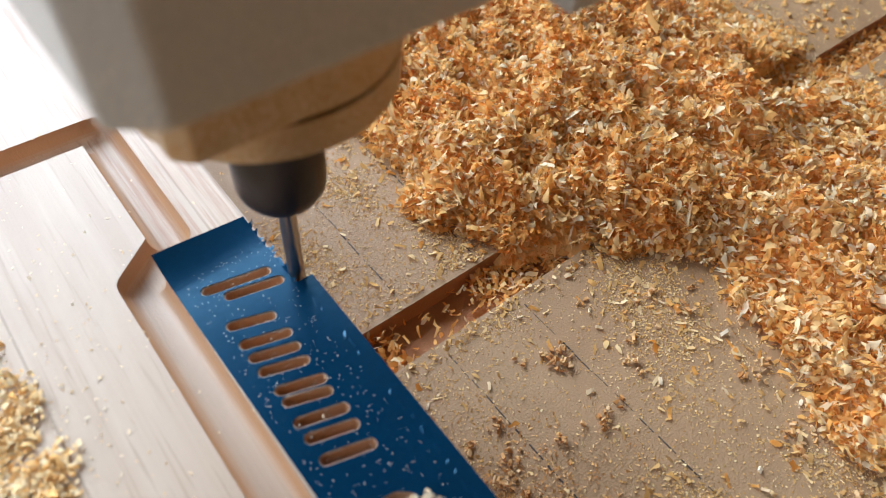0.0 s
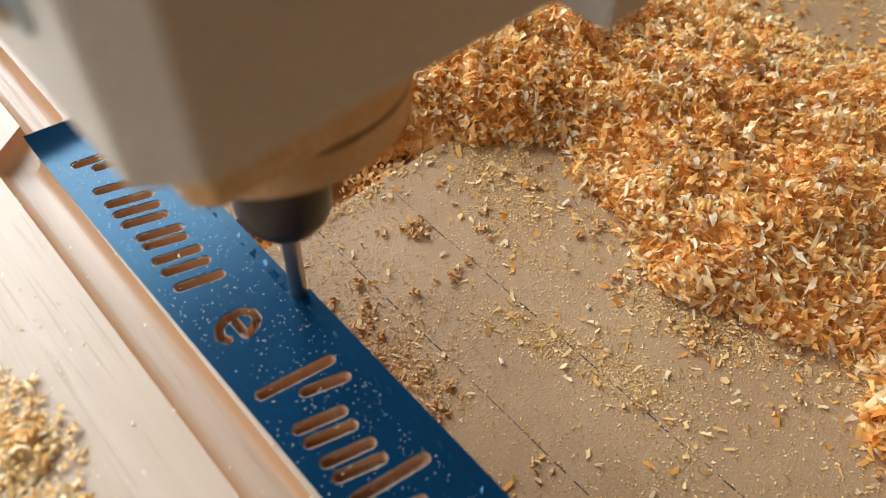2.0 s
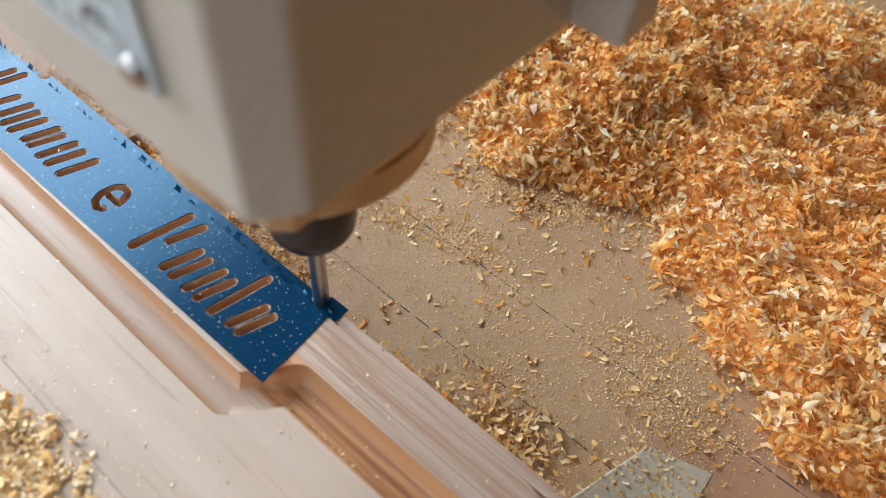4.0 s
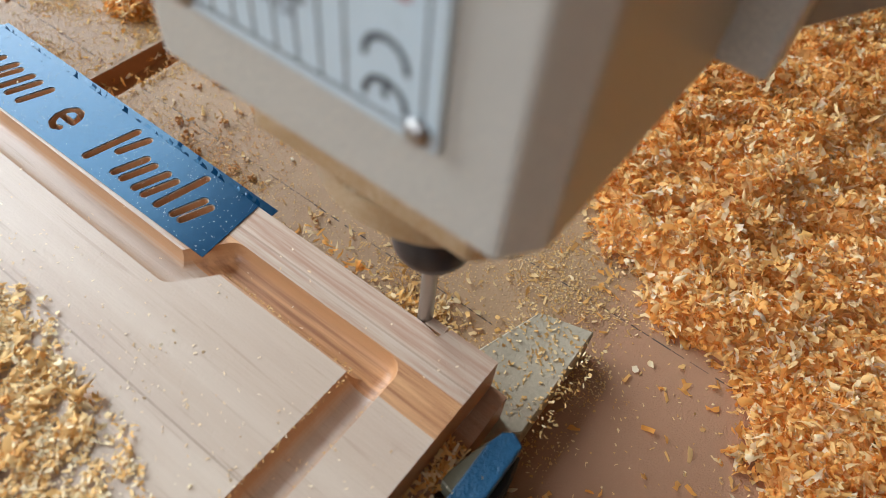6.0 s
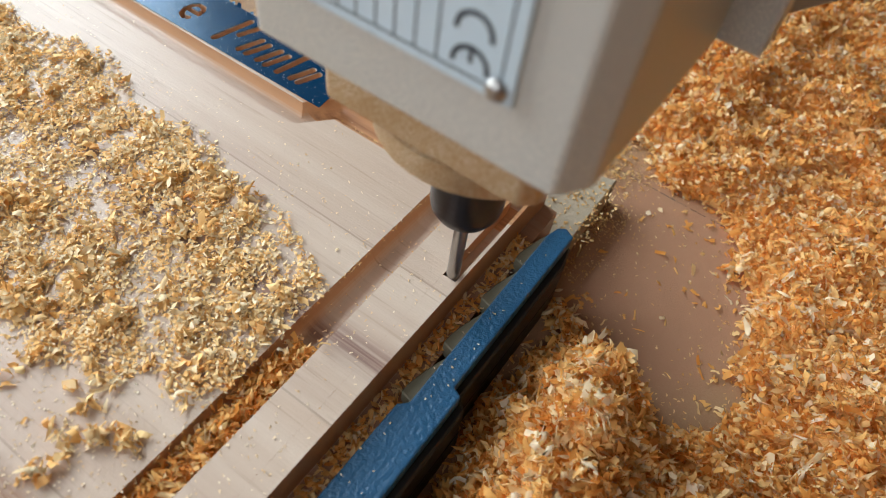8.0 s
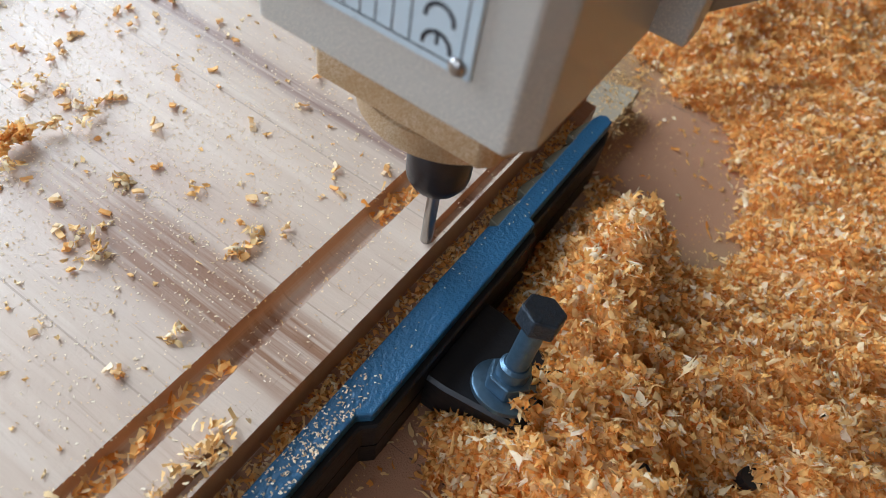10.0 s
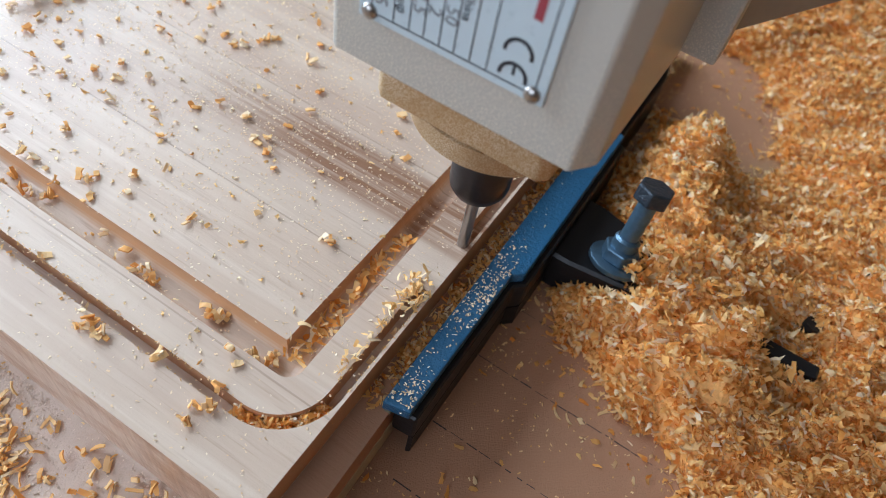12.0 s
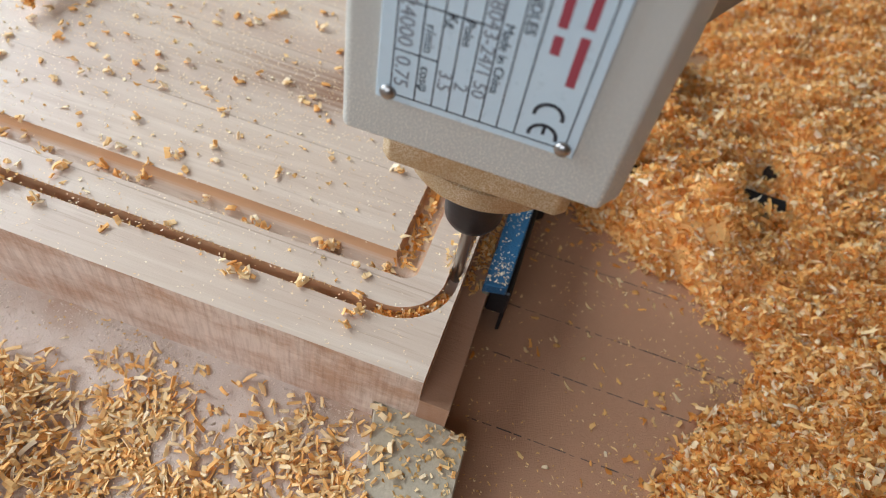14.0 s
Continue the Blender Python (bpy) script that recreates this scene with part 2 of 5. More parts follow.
M_pale = chip_material("cream_wood_flakes", [(0.0, (0.92, 0.55, 0.17)), (0.40, (0.96, 0.69, 0.32)), (0.72, (0.97, 0.83, 0.52)), (1.0, (0.97, 0.90, 0.68))], 0.40)
M_gold = chip_material("yellow_wood_dust", [(0.0, (0.92, 0.54, 0.19)), (0.5, (0.96, 0.70, 0.34)), (1.0, (0.97, 0.86, 0.61))], 0.16)
M_speck = chip_material("pale_specks", [(0.0, (0.55, 0.50, 0.42)), (1.0, (0.80, 0.76, 0.68))], 0.1)
M_crumb = chip_material("buff_crumbs", [(0.0, (0.70, 0.50, 0.30)), (0.5, (0.86, 0.69, 0.46)), (1.0, (0.92, 0.83, 0.66))], 0.1)
M_peach = chip_material("peach_wood_chips", [(0.0, (0.95, 0.54, 0.18)), (0.35, (0.97, 0.67, 0.29)), (0.75, (0.98, 0.77, 0.43)), (1.0, (0.98, 0.87, 0.64))], 0.30)
M_bed_dust = chip_material("pinkish_bed_dust", [(0.0, (0.60, 0.47, 0.38)), (1.0, (0.78, 0.67, 0.57))], 0.1)
M_russet = chip_material("russet_router_dust", [(0.0, (0.52, 0.24, 0.08)), (0.5, (0.72, 0.42, 0.18)), (1.0, (0.86, 0.64, 0.38))], 0.2)
M_base = plain("packed_shavings", (0.84, 0.47, 0.16), 0.9, 0, 0.7, 500, 0.8, 0.001)
M_tape = plain("blue_tape", (0.0020, 0.028, 0.072), 0.21, 0, 0.4, 900, 0.15, 0.0002)
M_tape.node_tree.nodes["Principled BSDF"].inputs["Specular IOR Level"].default_value = 0.55
M_tape.node_tree.nodes["Principled BSDF"].inputs["Specular Tint"].default_value = (0.22, 0.62, 1.0, 1)
M_blue = plain("blue_enamel", (0.022, 0.100, 0.20), 0.33, 0, 0.4, 700, 0.8, 0.0006)
M_olive = plain("bare_olive_steel", (0.20, 0.185, 0.125), 0.55, 0.1, 0.4, 500, 0.3)
M_black = plain("blackened_steel", (0.012, 0.012, 0.014), 0.45, 0.2, 0.5, 500, 0.4)
M_steel = plain("bright_steel", (0.42, 0.40, 0.38), 0.32, 1.0, 0.2, 900)
M_nut = plain("dark_steel", (0.045, 0.040, 0.042), 0.33, 0.7, 0.3, 700, 0.2)
M_bolt = plain("oiled_dark_bolt", (0.045, 0.058, 0.075), 0.36, 0.55, 0.7, 800, 0.8, 0.0006)
M_collar = plain("blued_collar", (0.04, 0.07, 0.10), 0.25, 0.8, 0.2, 700)
M_zinc = plain("zinc_bolt", (0.10, 0.17, 0.24), 0.4, 0.75, 0.5, 700, 0.4)


def dusty_alloy():
    m, n, l, p = nodes_of("dusty_brass_coloured_alloy")
    v = mapped(n, l, (1, 1, 1))
    grit = ramp(n, l, noise_tex(n, l, v, 3300.0, 2), [(0.47, (0, 0, 0)), (0.55, (1, 1, 1))])
    film = ramp(n, l, noise_tex(n, l, v, 60.0, 4), [(0.35, (0.25, 0.25, 0.25)), (0.65, (1, 1, 1))])
    k = math_node(n, l, "MULTIPLY", grit, film)
    l.new(mix(n, l, k, (0.46, 0.30, 0.14), (0.74, 0.62, 0.44)), p.inputs["Base Color"])
    l.new(math_node(n, l, "MULTIPLY_ADD", k, -0.75, 0.80), p.inputs["Metallic"])
    l.new(math_node(n, l, "MULTIPLY_ADD", k, 0.4, 0.38), p.inputs["Roughness"])
    bump(n, l, p, grit, 0.5, 0.0003)
    return m


M_flange = dusty_alloy()


def dusty_enamel():
    m, n, l, p = nodes_of("dusty_cream_enamel")
    v = mapped(n, l, (1, 1, 1))
    grit = ramp(n, l, noise_tex(n, l, v, 2600.0, 2), [(0.53, (0, 0, 0)), (0.60, (1, 1, 1))])
    tone = noise_tex(n, l, v, 40.0, 4)
    sep = n.new("ShaderNodeSeparateXYZ")
    l.new(v, sep.inputs[0])
    low = math_node(n, l, "MINIMUM", math_node(n, l, "MAXIMUM", math_node(n, l, "DIVIDE", math_node(n, l, "SUBTRACT", 0.135, sep.outputs[2]), 0.03), 0.15), 1.0)
    k = math_node(n, l, "MULTIPLY", grit, low)
    base = mix(n, l, tone, (0.45, 0.435, 0.39), (0.50, 0.475, 0.42))
    l.new(mix(n, l, math_node(n, l, "MULTIPLY", k, 0.75), base, (0.76, 0.70, 0.58)), p.inputs["Base Color"])
    l.new(math_node(n, l, "MULTIPLY_ADD", k, 0.4, 0.30), p.inputs["Roughness"])
    bump(n, l, p, k, 0.5, 0.0002)
    return m


M_cream = dusty_enamel()
M_bracket = plain("cast_grey_alloy", (0.30, 0.28, 0.26), 0.5, 0.3, 0.3, 500, 0.3)
# White enamel; the bluish cast is the window's reflection put into the colour.
M_plate = plain("white_plate_with_sky_tint", (0.53, 0.63, 0.68), 0.3, 0.0, 0.06, 500)
M_ink = plain("black_print", (0.02, 0.022, 0.03), 0.5, 0, 0.1, 500)
M_grey_ink = plain("grey_stamp", (0.20, 0.21, 0.23), 0.5, 0, 0.2, 500)
M_red = plain("red_print", (0.32, 0.05, 0.07), 0.5, 0, 0.1, 500)
# Warm brown picked so the unseen walls tint the fill light.
M_wall = plain("unseen_room_tone", (0.20, 0.138, 0.088), 0.8, 0, 0.1, 30, 0.2)
M_floor = plain("concrete", (0.30, 0.27, 0.24), 0.8, 0, 0.3, 20, 0.2)


# ---- mesh helpers ----
def mesh_object(name, bm, material, parent=None, label=""):
    me = bpy.data.meshes.new(name)
    bmesh.ops.recalc_face_normals(bm, faces=bm.faces)
    bm.to_mesh(me)
    bm.free()
    me.materials.append(material)
    ob = new(name, me)
    if parent:
        ob.parent = parent
    if label:
        tagged(ob, label)
    return ob


def part(name, bm, material, parent, label=""):
    return mesh_object(name, bm, material, parent, label)


def smooth(ob, angle=40):
    me = ob.data
    me.shade_smooth()
    me.set_sharp_from_angle(angle=radians(angle))
    return ob


def box(lo, hi, bevel=0.0, seg=2, bm=None):
    b = bmesh.new()
    bmesh.ops.create_cube(b, size=1)
    for v in b.verts:
        v.co = Vector([lo[i] + (v.co[i] + 0.5) * (hi[i] - lo[i]) for i in range(3)])
    if bevel:
        bmesh.ops.bevel(b, geom=b.edges[:], offset=bevel, segments=seg, affect="EDGES", profile=0.5)
    if bm is None:
        return b
    me = bpy.data.meshes.new("tmp")
    b.to_mesh(me)
    b.free()
    bm.from_mesh(me)
    bpy.data.meshes.remove(me)
    return bm


def prism(outline, z0, z1, bevel=0.0, seg=2):
    """A flat outline of (x, y), lifted from z0 to z1."""
    b = bmesh.new()
    f = b.faces.new([b.verts.new((x, y, z0)) for x, y in outline])
    up = bmesh.ops.extrude_face_region(b, geom=[f])
    for v in up["geom"]:
        if isinstance(v, bmesh.types.BMVert):
            v.co.z = z1
    if bevel:
        bmesh.ops.bevel(b, geom=b.edges[:], offset=bevel, segments=seg, affect="EDGES", profile=0.5)
    return b


def lathe(profile, n=48, at=(0, 0)):
    """Turned body from (radius, z) pairs; the ends are closed."""
    b = bmesh.new()
    rings = [[b.verts.new((at[0] + r * math.cos(2 * math.pi * k / n), at[1] + r * math.sin(2 * math.pi * k / n), z)) for k in range(n)] for r, z in profile]
    for a, c in zip(rings, rings[1:]):
        for k in range(n):
            b.faces.new((a[k], a[(k + 1) % n], c[(k + 1) % n], c[k]))
    b.faces.new(rings[0][::-1])
    b.faces.new(rings[-1])
    return b


def capsule(p, q, levels, n=10):
    """A slot cutter from p to q; levels: (radius, z) from the bottom up."""
    p, q = Vector(p), Vector(q)
    d = (q - p).normalized() if (q - p).length > 1e-6 else Vector((1, 0))
    a0 = math.atan2(d.y, d.x)
    b = bmesh.new()
    rings = []
    for r, z in levels:
        ring = []
        for c, off in ((q, -math.pi / 2), (p, math.pi / 2)):
            for k in range(n + 1):
                a = a0 + off + math.pi * k / n
                ring.append(b.verts.new((c.x + r * math.cos(a), c.y + r * math.sin(a), z)))
        rings.append(ring)
    m = len(rings[0])
    for u, w in zip(rings, rings[1:]):
        for k in range(m):
            b.faces.new((u[k], u[(k + 1) % m], w[(k + 1) % m], w[k]))
    b.faces.new(rings[0][::-1])
    b.faces.new(rings[-1])
    return b


def carve(ob, cutters, solver="EXACT"):
    """Cuts the solids out of ob for good."""
    made = []
    for c in cutters:
        me = bpy.data.meshes.new("cutter")
        bmesh.ops.recalc_face_normals(c, faces=c.faces)
        c.to_mesh(me)
        c.free()
        k = new("cutter", me)
        made.append(k)
        md = ob.modifiers.new("cut", "BOOLEAN")
        md.operation, md.solver, md.object = "DIFFERENCE", solver, k
    me = bpy.data.meshes.new_from_object(ob.evaluated_get(bpy.context.evaluated_depsgraph_get()))
    ob.modifiers.clear()
    ob.data = me
    for k in made:
        me2 = k.data
        bpy.data.objects.remove(k)
        bpy.data.meshes.remove(me2)
    return ob


# ---- plan ----
TOP = 0.031                       # top of the blank
X0, X1 = -0.2035, 0.0356          # blank, near and far edge
Y0, Y1 = -0.0957, 0.3000          # blank, clamp side and window side
CX0, CX1, CY0, CY1, CR = -0.1866, 0.0350, -0.0930, 0.1590, 0.0158   # tool path
SPEED = 0.0262


def tool_path(t):
    """The tool's place on its way round at t seconds."""
    s, first = SPEED * t, 0.0802 - (CY0 + CR)
    if s < first:
        return CX1, 0.0802 - s
    s -= first
    if s < CR * math.pi / 2:
        a = s / CR
        return CX1 - CR + CR * math.cos(a), CY0 + CR - CR * math.sin(a)
    s -= CR * math.pi / 2
    return CX1 - CR - s * 0.9945, CY0


# ---- room: unseen, added to enclose and tint the bounced light ----
def room():
    def wall(name, lo, hi, mat=M_wall):
        tagged(mesh_object(name, box(lo, hi), mat), "unseen plain wall toned for bounced light", "wall", kind="structure")
    x0, x1, y0, y1, z0, z1 = -1.4, 2.2, -1.9, 1.1, -0.9, 1.9
    wall("wall_south", (x0, y0 - 0.1, z0), (x1, y0, z1))
    wall("wall_east", (x1, y0, z0), (x1 + 0.1, y1, z1))
    # West opening added only to hold the second area lamp.
    v = mesh_object("wall_west", box((x0 - 0.1, y0, z0), (x0, y1, z1)), M_wall)
    carve(v, [box((x0 - 0.3, -0.35, 0.38), (x0 + 0.1, 0.75, 1.52))])
    tagged(v, "unseen plain wall with an opening for daylight", "wall", kind="structure")
    w = mesh_object("wall_north", box((x0, y1, z0), (x1, y1 + 0.12, z1)), M_wall)
    carve(w, [box((-0.70, y1 - 0.1, 0.19), (0.80, y1 + 0.3, 1.37))])
    tagged(w, "unseen plain wall with an opening for daylight", "wall", kind="structure")
    tagged(mesh_object("ceiling", box((x0 - 0.1, y0 - 0.1, z1), (x1 + 0.1, y1 + 0.12, z1 + 0.1)), M_wall), "unseen plain ceiling toned for bounced light", "ceiling", kind="structure")
    tagged(mesh_object("floor", box((x0 - 0.1, y0 - 0.1, z0 - 0.1), (x1 + 0.1, y1 + 0.12, z0)), M_floor), "unseen grey concrete floor closing the room", "floor", kind="structure")


# ---- spoilboard ----
def spoilboard():
    ob = mesh_object("machine_bed", box((-0.45, -0.50, -0.018), (0.50, 0.45, 0.0)), M_mdf)
    carve(ob, [box((-0.30, 0.0637, -0.0068), (0.42, 0.0768, 0.01))])
    tagged(ob, "brown fibreboard machine bed with pencil lines and a slot", "machine bed")
    rnd = random.Random(4)
    for x, ya, yb in ((0.0852, -0.16, 0.060), (0.0607, -0.10, 0.060), (0.0607, 0.081, 0.16), (0.0852, 0.081, 0.16), 
                      (-0.1000, -0.20, -0.110), (-0.1225, -0.20, -0.110), (-0.1486, -0.21, -0.110), (-0.1688, -0.24, -0.110), (-0.1935, -0.24, -0.110), (-0.2180, -0.24, -0.120)):
        b = bmesh.new()
        y = ya
        while y < yb:
            step = rnd.uniform(0.001, 0.006)
            w = rnd.uniform(0.00006, 0.00020)
            dx = rnd.uniform(-0.00012, 0.00012)
            box((x + dx - w, y, 0.0), (x + dx + w, min(y + step, yb), 0.00006), bm=b)
            y += step + rnd.uniform(0.0003, 0.0022)
        part("pencil_line", b, M_pencil, ob, "broken dark pencil line")
    stand = mesh_object("machine_table", box((-0.43, -0.48, -0.9), (0.48, 0.43, -0.0185), 0.004), M_bracket)
    tagged(stand, "grey metal machine table under the bed", "table")
    strip = mesh_object("spacer_strip", prism([(-0.262, -0.0985), (-0.262, -0.1150), (-0.2045, -0.1120), (-0.2036, -0.1046), (0.030, -0.1002), (0.0358, -0.1060), (0.0700, -0.1055), (0.066, -0.0915), (0.040, -0.0835), (-0.2037, -0.0834)], 0.0, 0.0098, 0.0004, 1), M_grey)
    tagged(strip, "grey fibreboard spacer strip dusted with fine wood", "spacer")
    return ob


# ---- the blank being cut ----
def rounded_path():
    pts = []
    for cx, cy, a0 in ((CX1 - CR, CY0 + CR, -90), (CX1 - CR, CY1 - CR, 0), (CX0 + CR, CY1 - CR, 90), (CX0 + CR, CY0 + CR, 180)):
        for k in range(13):
            a = radians(a0 + 90 * k / 12)
            pts.append((cx + CR * math.cos(a), cy + CR * math.sin(a)))
    return pts


GROOVE = [(0.0188, -0.0773), (-0.1702, -0.0785), (-0.1702, 0.1437), (0.0188, 0.1437), (0.0188, 0.1035), (0.0092, 0.0960), (0.0092, -0.0270), (0.0188, -0.0345)]
FLOOR_Z = TOP - 0.0062


def lettering():
    """Slanted bars in place of the carved names; word by word along the tape: centre y, foot x, head x."""
    bars = []
    foot = 0.0185
    def stroke(y, a, b, lean=0.0022):
        bars.append(((foot + a, y + lean * 0.5), (foot + b, y - lean * 0.5)))
    for y, a, b in ((0.0850, 0.0, 0.0115), (0.0815, 0.003, 0.0125), (0.0750, 0.0, 0.0070), (0.0700, 0.0, 0.0075), (0.0665, 0.0, 0.0072), (0.0630, 0.0, 0.0070),
                    (0.0580, 0.0005, 0.0075), (0.0553, 0.0005, 0.0070), (0.0508, 0.0, 0.0075), (0.0472, 0.0, 0.0072), (0.0425, 0.0, 0.0075),
                    (0.0135, -0.001, 0.0120), (0.0090, 0.005, 0.0120), (0.0042, 0.0, 0.0075), (0.0010, 0.0, 0.0072), (-0.0035, 0.0, 0.0075), (-0.0068, 0.0, 0.0072),
                    (-0.0115, 0.0, 0.0125), (-0.0165, 0.0005, 0.0075), (-0.0192, 0.0005, 0.0070)):
        stroke(y, a, b)
    return bars


def letter_e_cutters(z0, z1, r):
    """The carved word 'e' as short slots round its bowl."""
    c, out = Vector((0.0222, 0.0292)), []
    pts = [c + Vector((0.0, 0.0026))] + [c + Vector((0.0038 * math.sin(radians(g)), -0.0027 * math.cos(radians(g)))) for g in (0, 35, 70, 110, 150, 190, 230, 270, 305)]
    for p, q in zip(pts, pts[1:]):
        out.append(capsule(p, q, ((r, z0), (r, z1)), 5))
    return out


def blank():
    b = bmesh.new()
    prof = [(Y1, 0.0), (Y1, TOP), (Y0, TOP), (Y0, 0.0206), (-0.1045, 0.0203), (-0.1045, 0.0099), (-0.0830, 0.0099), (-0.0830, 0.0)]
    f = b.faces.new([b.verts.new((X0, y, z)) for y, z in prof])
    up = bmesh.ops.extrude_face_region(b, geom=[f])
    for v in up["geom"]:
        if isinstance(v, bmesh.types.BMVert):
            v.co.x = X1
            if v.co.y < -0.104:
                v.co.y = -0.0999
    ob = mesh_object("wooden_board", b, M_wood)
    deep = 0.0050
    levels = [(0.00392 * (1 - (1 - h) ** 2.4) ** (1 / 2.4) + 0.0003, TOP - deep + deep * h) for h in (0, 0.04, 0.1, 0.2, 0.32, 0.46, 0.62, 0.8, 1.0)] + [(0.0041, TOP + 0.003)]
    cuts = []
    for p, q in zip(GROOVE, GROOVE[1:] + GROOVE[:1]):
        cuts.append(capsule(p, q, levels, 12))
    ring = rounded_path()
    for p, q in zip(ring, ring[1:] + ring[:1]):
        if min(p[1], q[1]) < 0.128:
            far = [(u, min(v, 0.128)) for u, v in (p, q)]
            cuts.append(capsule(far[0], far[1], ((0.0018, FLOOR_Z), (0.0018, TOP + 0.003)), 4))
    for p, q in lettering():
        cuts.append(capsule(p, q, ((0.0008, TOP - 0.0034), (0.00100, TOP + 0.002)), 5))
    cuts += letter_e_cutters(TOP - 0.0030, TOP + 0.002, 0.00078)
    carve(ob, cuts)
    smooth(ob, 32)
    tagged(ob, "pale laminated pine board with routed juice groove, being cut out", "cutting board")
    return ob


FLAPS = []


def tape(board):
    """Blue masking film on the board's name field, with the lifted far end and the cut-out strokes."""
    b = bmesh.new()
    xs = [0.0148 + (0.0332 - 0.0148) * i / 8 for i in range(9)]
    n = 40
    grid = []
    for j in range(n + 1):
        y = -0.0300 + (0.0985 + 0.0300) * j / n
        row = []
        for i, x in enumerate(xs):
            lift = max(0.0, (y - 0.090) / 0.0085) ** 2 * 0.0024 * (1 - 0.6 * i / 8)
            row.append(b.verts.new((x - 0.0015 * (j / n) * (i == 0), y + (0.0018 * (i / 8) if j == 0 else 0), TOP + 0.00012 + lift)))
        grid.append(row)
    for j in range(n):
        for i in range(8):
            b.faces.new((grid[j][i], grid[j][i + 1], grid[j + 1][i + 1], grid[j + 1][i]))
    ext = bmesh.ops.extrude_face_region(b, geom=b.faces[:])
    for v in ext["geom"]:
        if isinstance(v, bmesh.types.BMVert):
            v.co.z += 0.00016
    ob = mesh_object("tape", b, M_tape)
    cuts = [capsule(p, q, ((0.00122, TOP - 0.001), (0.00122, TOP + 0.004)), 5) for p, q in lettering()]
    cuts += letter_e_cutters(TOP - 0.001, TOP + 0.004, 0.00095)
    carve(ob, cuts)
    smooth(ob, 35)
    tagged(ob, "dark blue masking tape speckled with white dust", "tape")
    rnd = random.Random(8)
    y = 0.0970
    while y > -0.0285:
        d, w = rnd.uniform(0.0012, 0.0034), rnd.uniform(0.0006, 0.0019)
        f = bmesh.new()
        q = [(0, 0), (0, -d), (w * rnd.uniform(0.5, 1), -d * rnd.uniform(0.6, 1)), (w, -d * rnd.uniform(0.1, 0.4))]
        mid = [(p0 * 0.5, p1, 0.0001) for p0, p1 in q[2:]]
        vs = [f.verts.new((p0, p1, 0)) for p0, p1 in q[:2]] + [f.verts.new(m) for m in mid] + [f.verts.new((p0, p1, w * 0.25)) for p0, p1 in q[2:]]
        f.faces.new((vs[0], vs[1], vs[2], vs[3]))
        f.faces.new((vs[3], vs[2], vs[4], vs[5]))
        flap = part("torn_flap", f, M_tape, ob)
        FLAPS.append((flap, y, rnd.uniform(-60, 25)))
        y -= d * rnd.uniform(0.8, 1.4)
    return ob


OFFCUTS = []


def offcuts(board):
    """The strip that the tool has yet to remove, in short pieces that drop into the groove as it passes."""
    step = 0.0024
    total = (0.0802 - (CY0 + CR)) + CR * math.pi / 2 + (CX1 - CR + 0.133)
    k = 0
    while k * step < total:
        ta, tb = k * step / SPEED, min((k + 1) * step, total) / SPEED
        (xa, ya), (xb, yb) = tool_path(ta), tool_path(tb)
        ends = []
        for t in (ta, tb):
            (xu, yu), (xv, yv) = tool_path(max(t - 0.01, 0.0)), tool_path(t + 0.01)
            d = Vector((xv - xu, yv - yu)).normalized()
            ends.append(Vector((d.y, -d.x)) * 0.00179)
        s, e = ends
        taped = -0.0300 < ya < 0.0985 and xa > 0.03
        for name, z0, z1, mat in (("shaving", TOP - 0.0012, TOP - 0.00002, M_wood),) + ((("tape_scrap", TOP + 0.0001, TOP + 0.00028, M_tape),) if taped else ()):
            out = [(xa - s.x, ya - s.y), (xb - e.x, yb - e.y), (xb + e.x, yb + e.y), (xa + s.x, ya + s.y)]
            if taped:
                out = [(0.0332, ya), (0.0332, yb), (0.0371, yb), (0.0371, ya)] if name == "tape_scrap" else [(0.0333, ya), (0.0333, yb), (0.0356, yb), (0.0356, ya)]
            elif xa > 0.034:
                out = [(0.0333, ya), (0.0333, yb), (0.0356, yb), (0.0356, ya)]
            ob = part(name, prism(out, z0, z1), mat, board)
            OFFCUTS.append((ob, ta, 0.0046 if name == "shaving" else 0.0036))
        k += 1


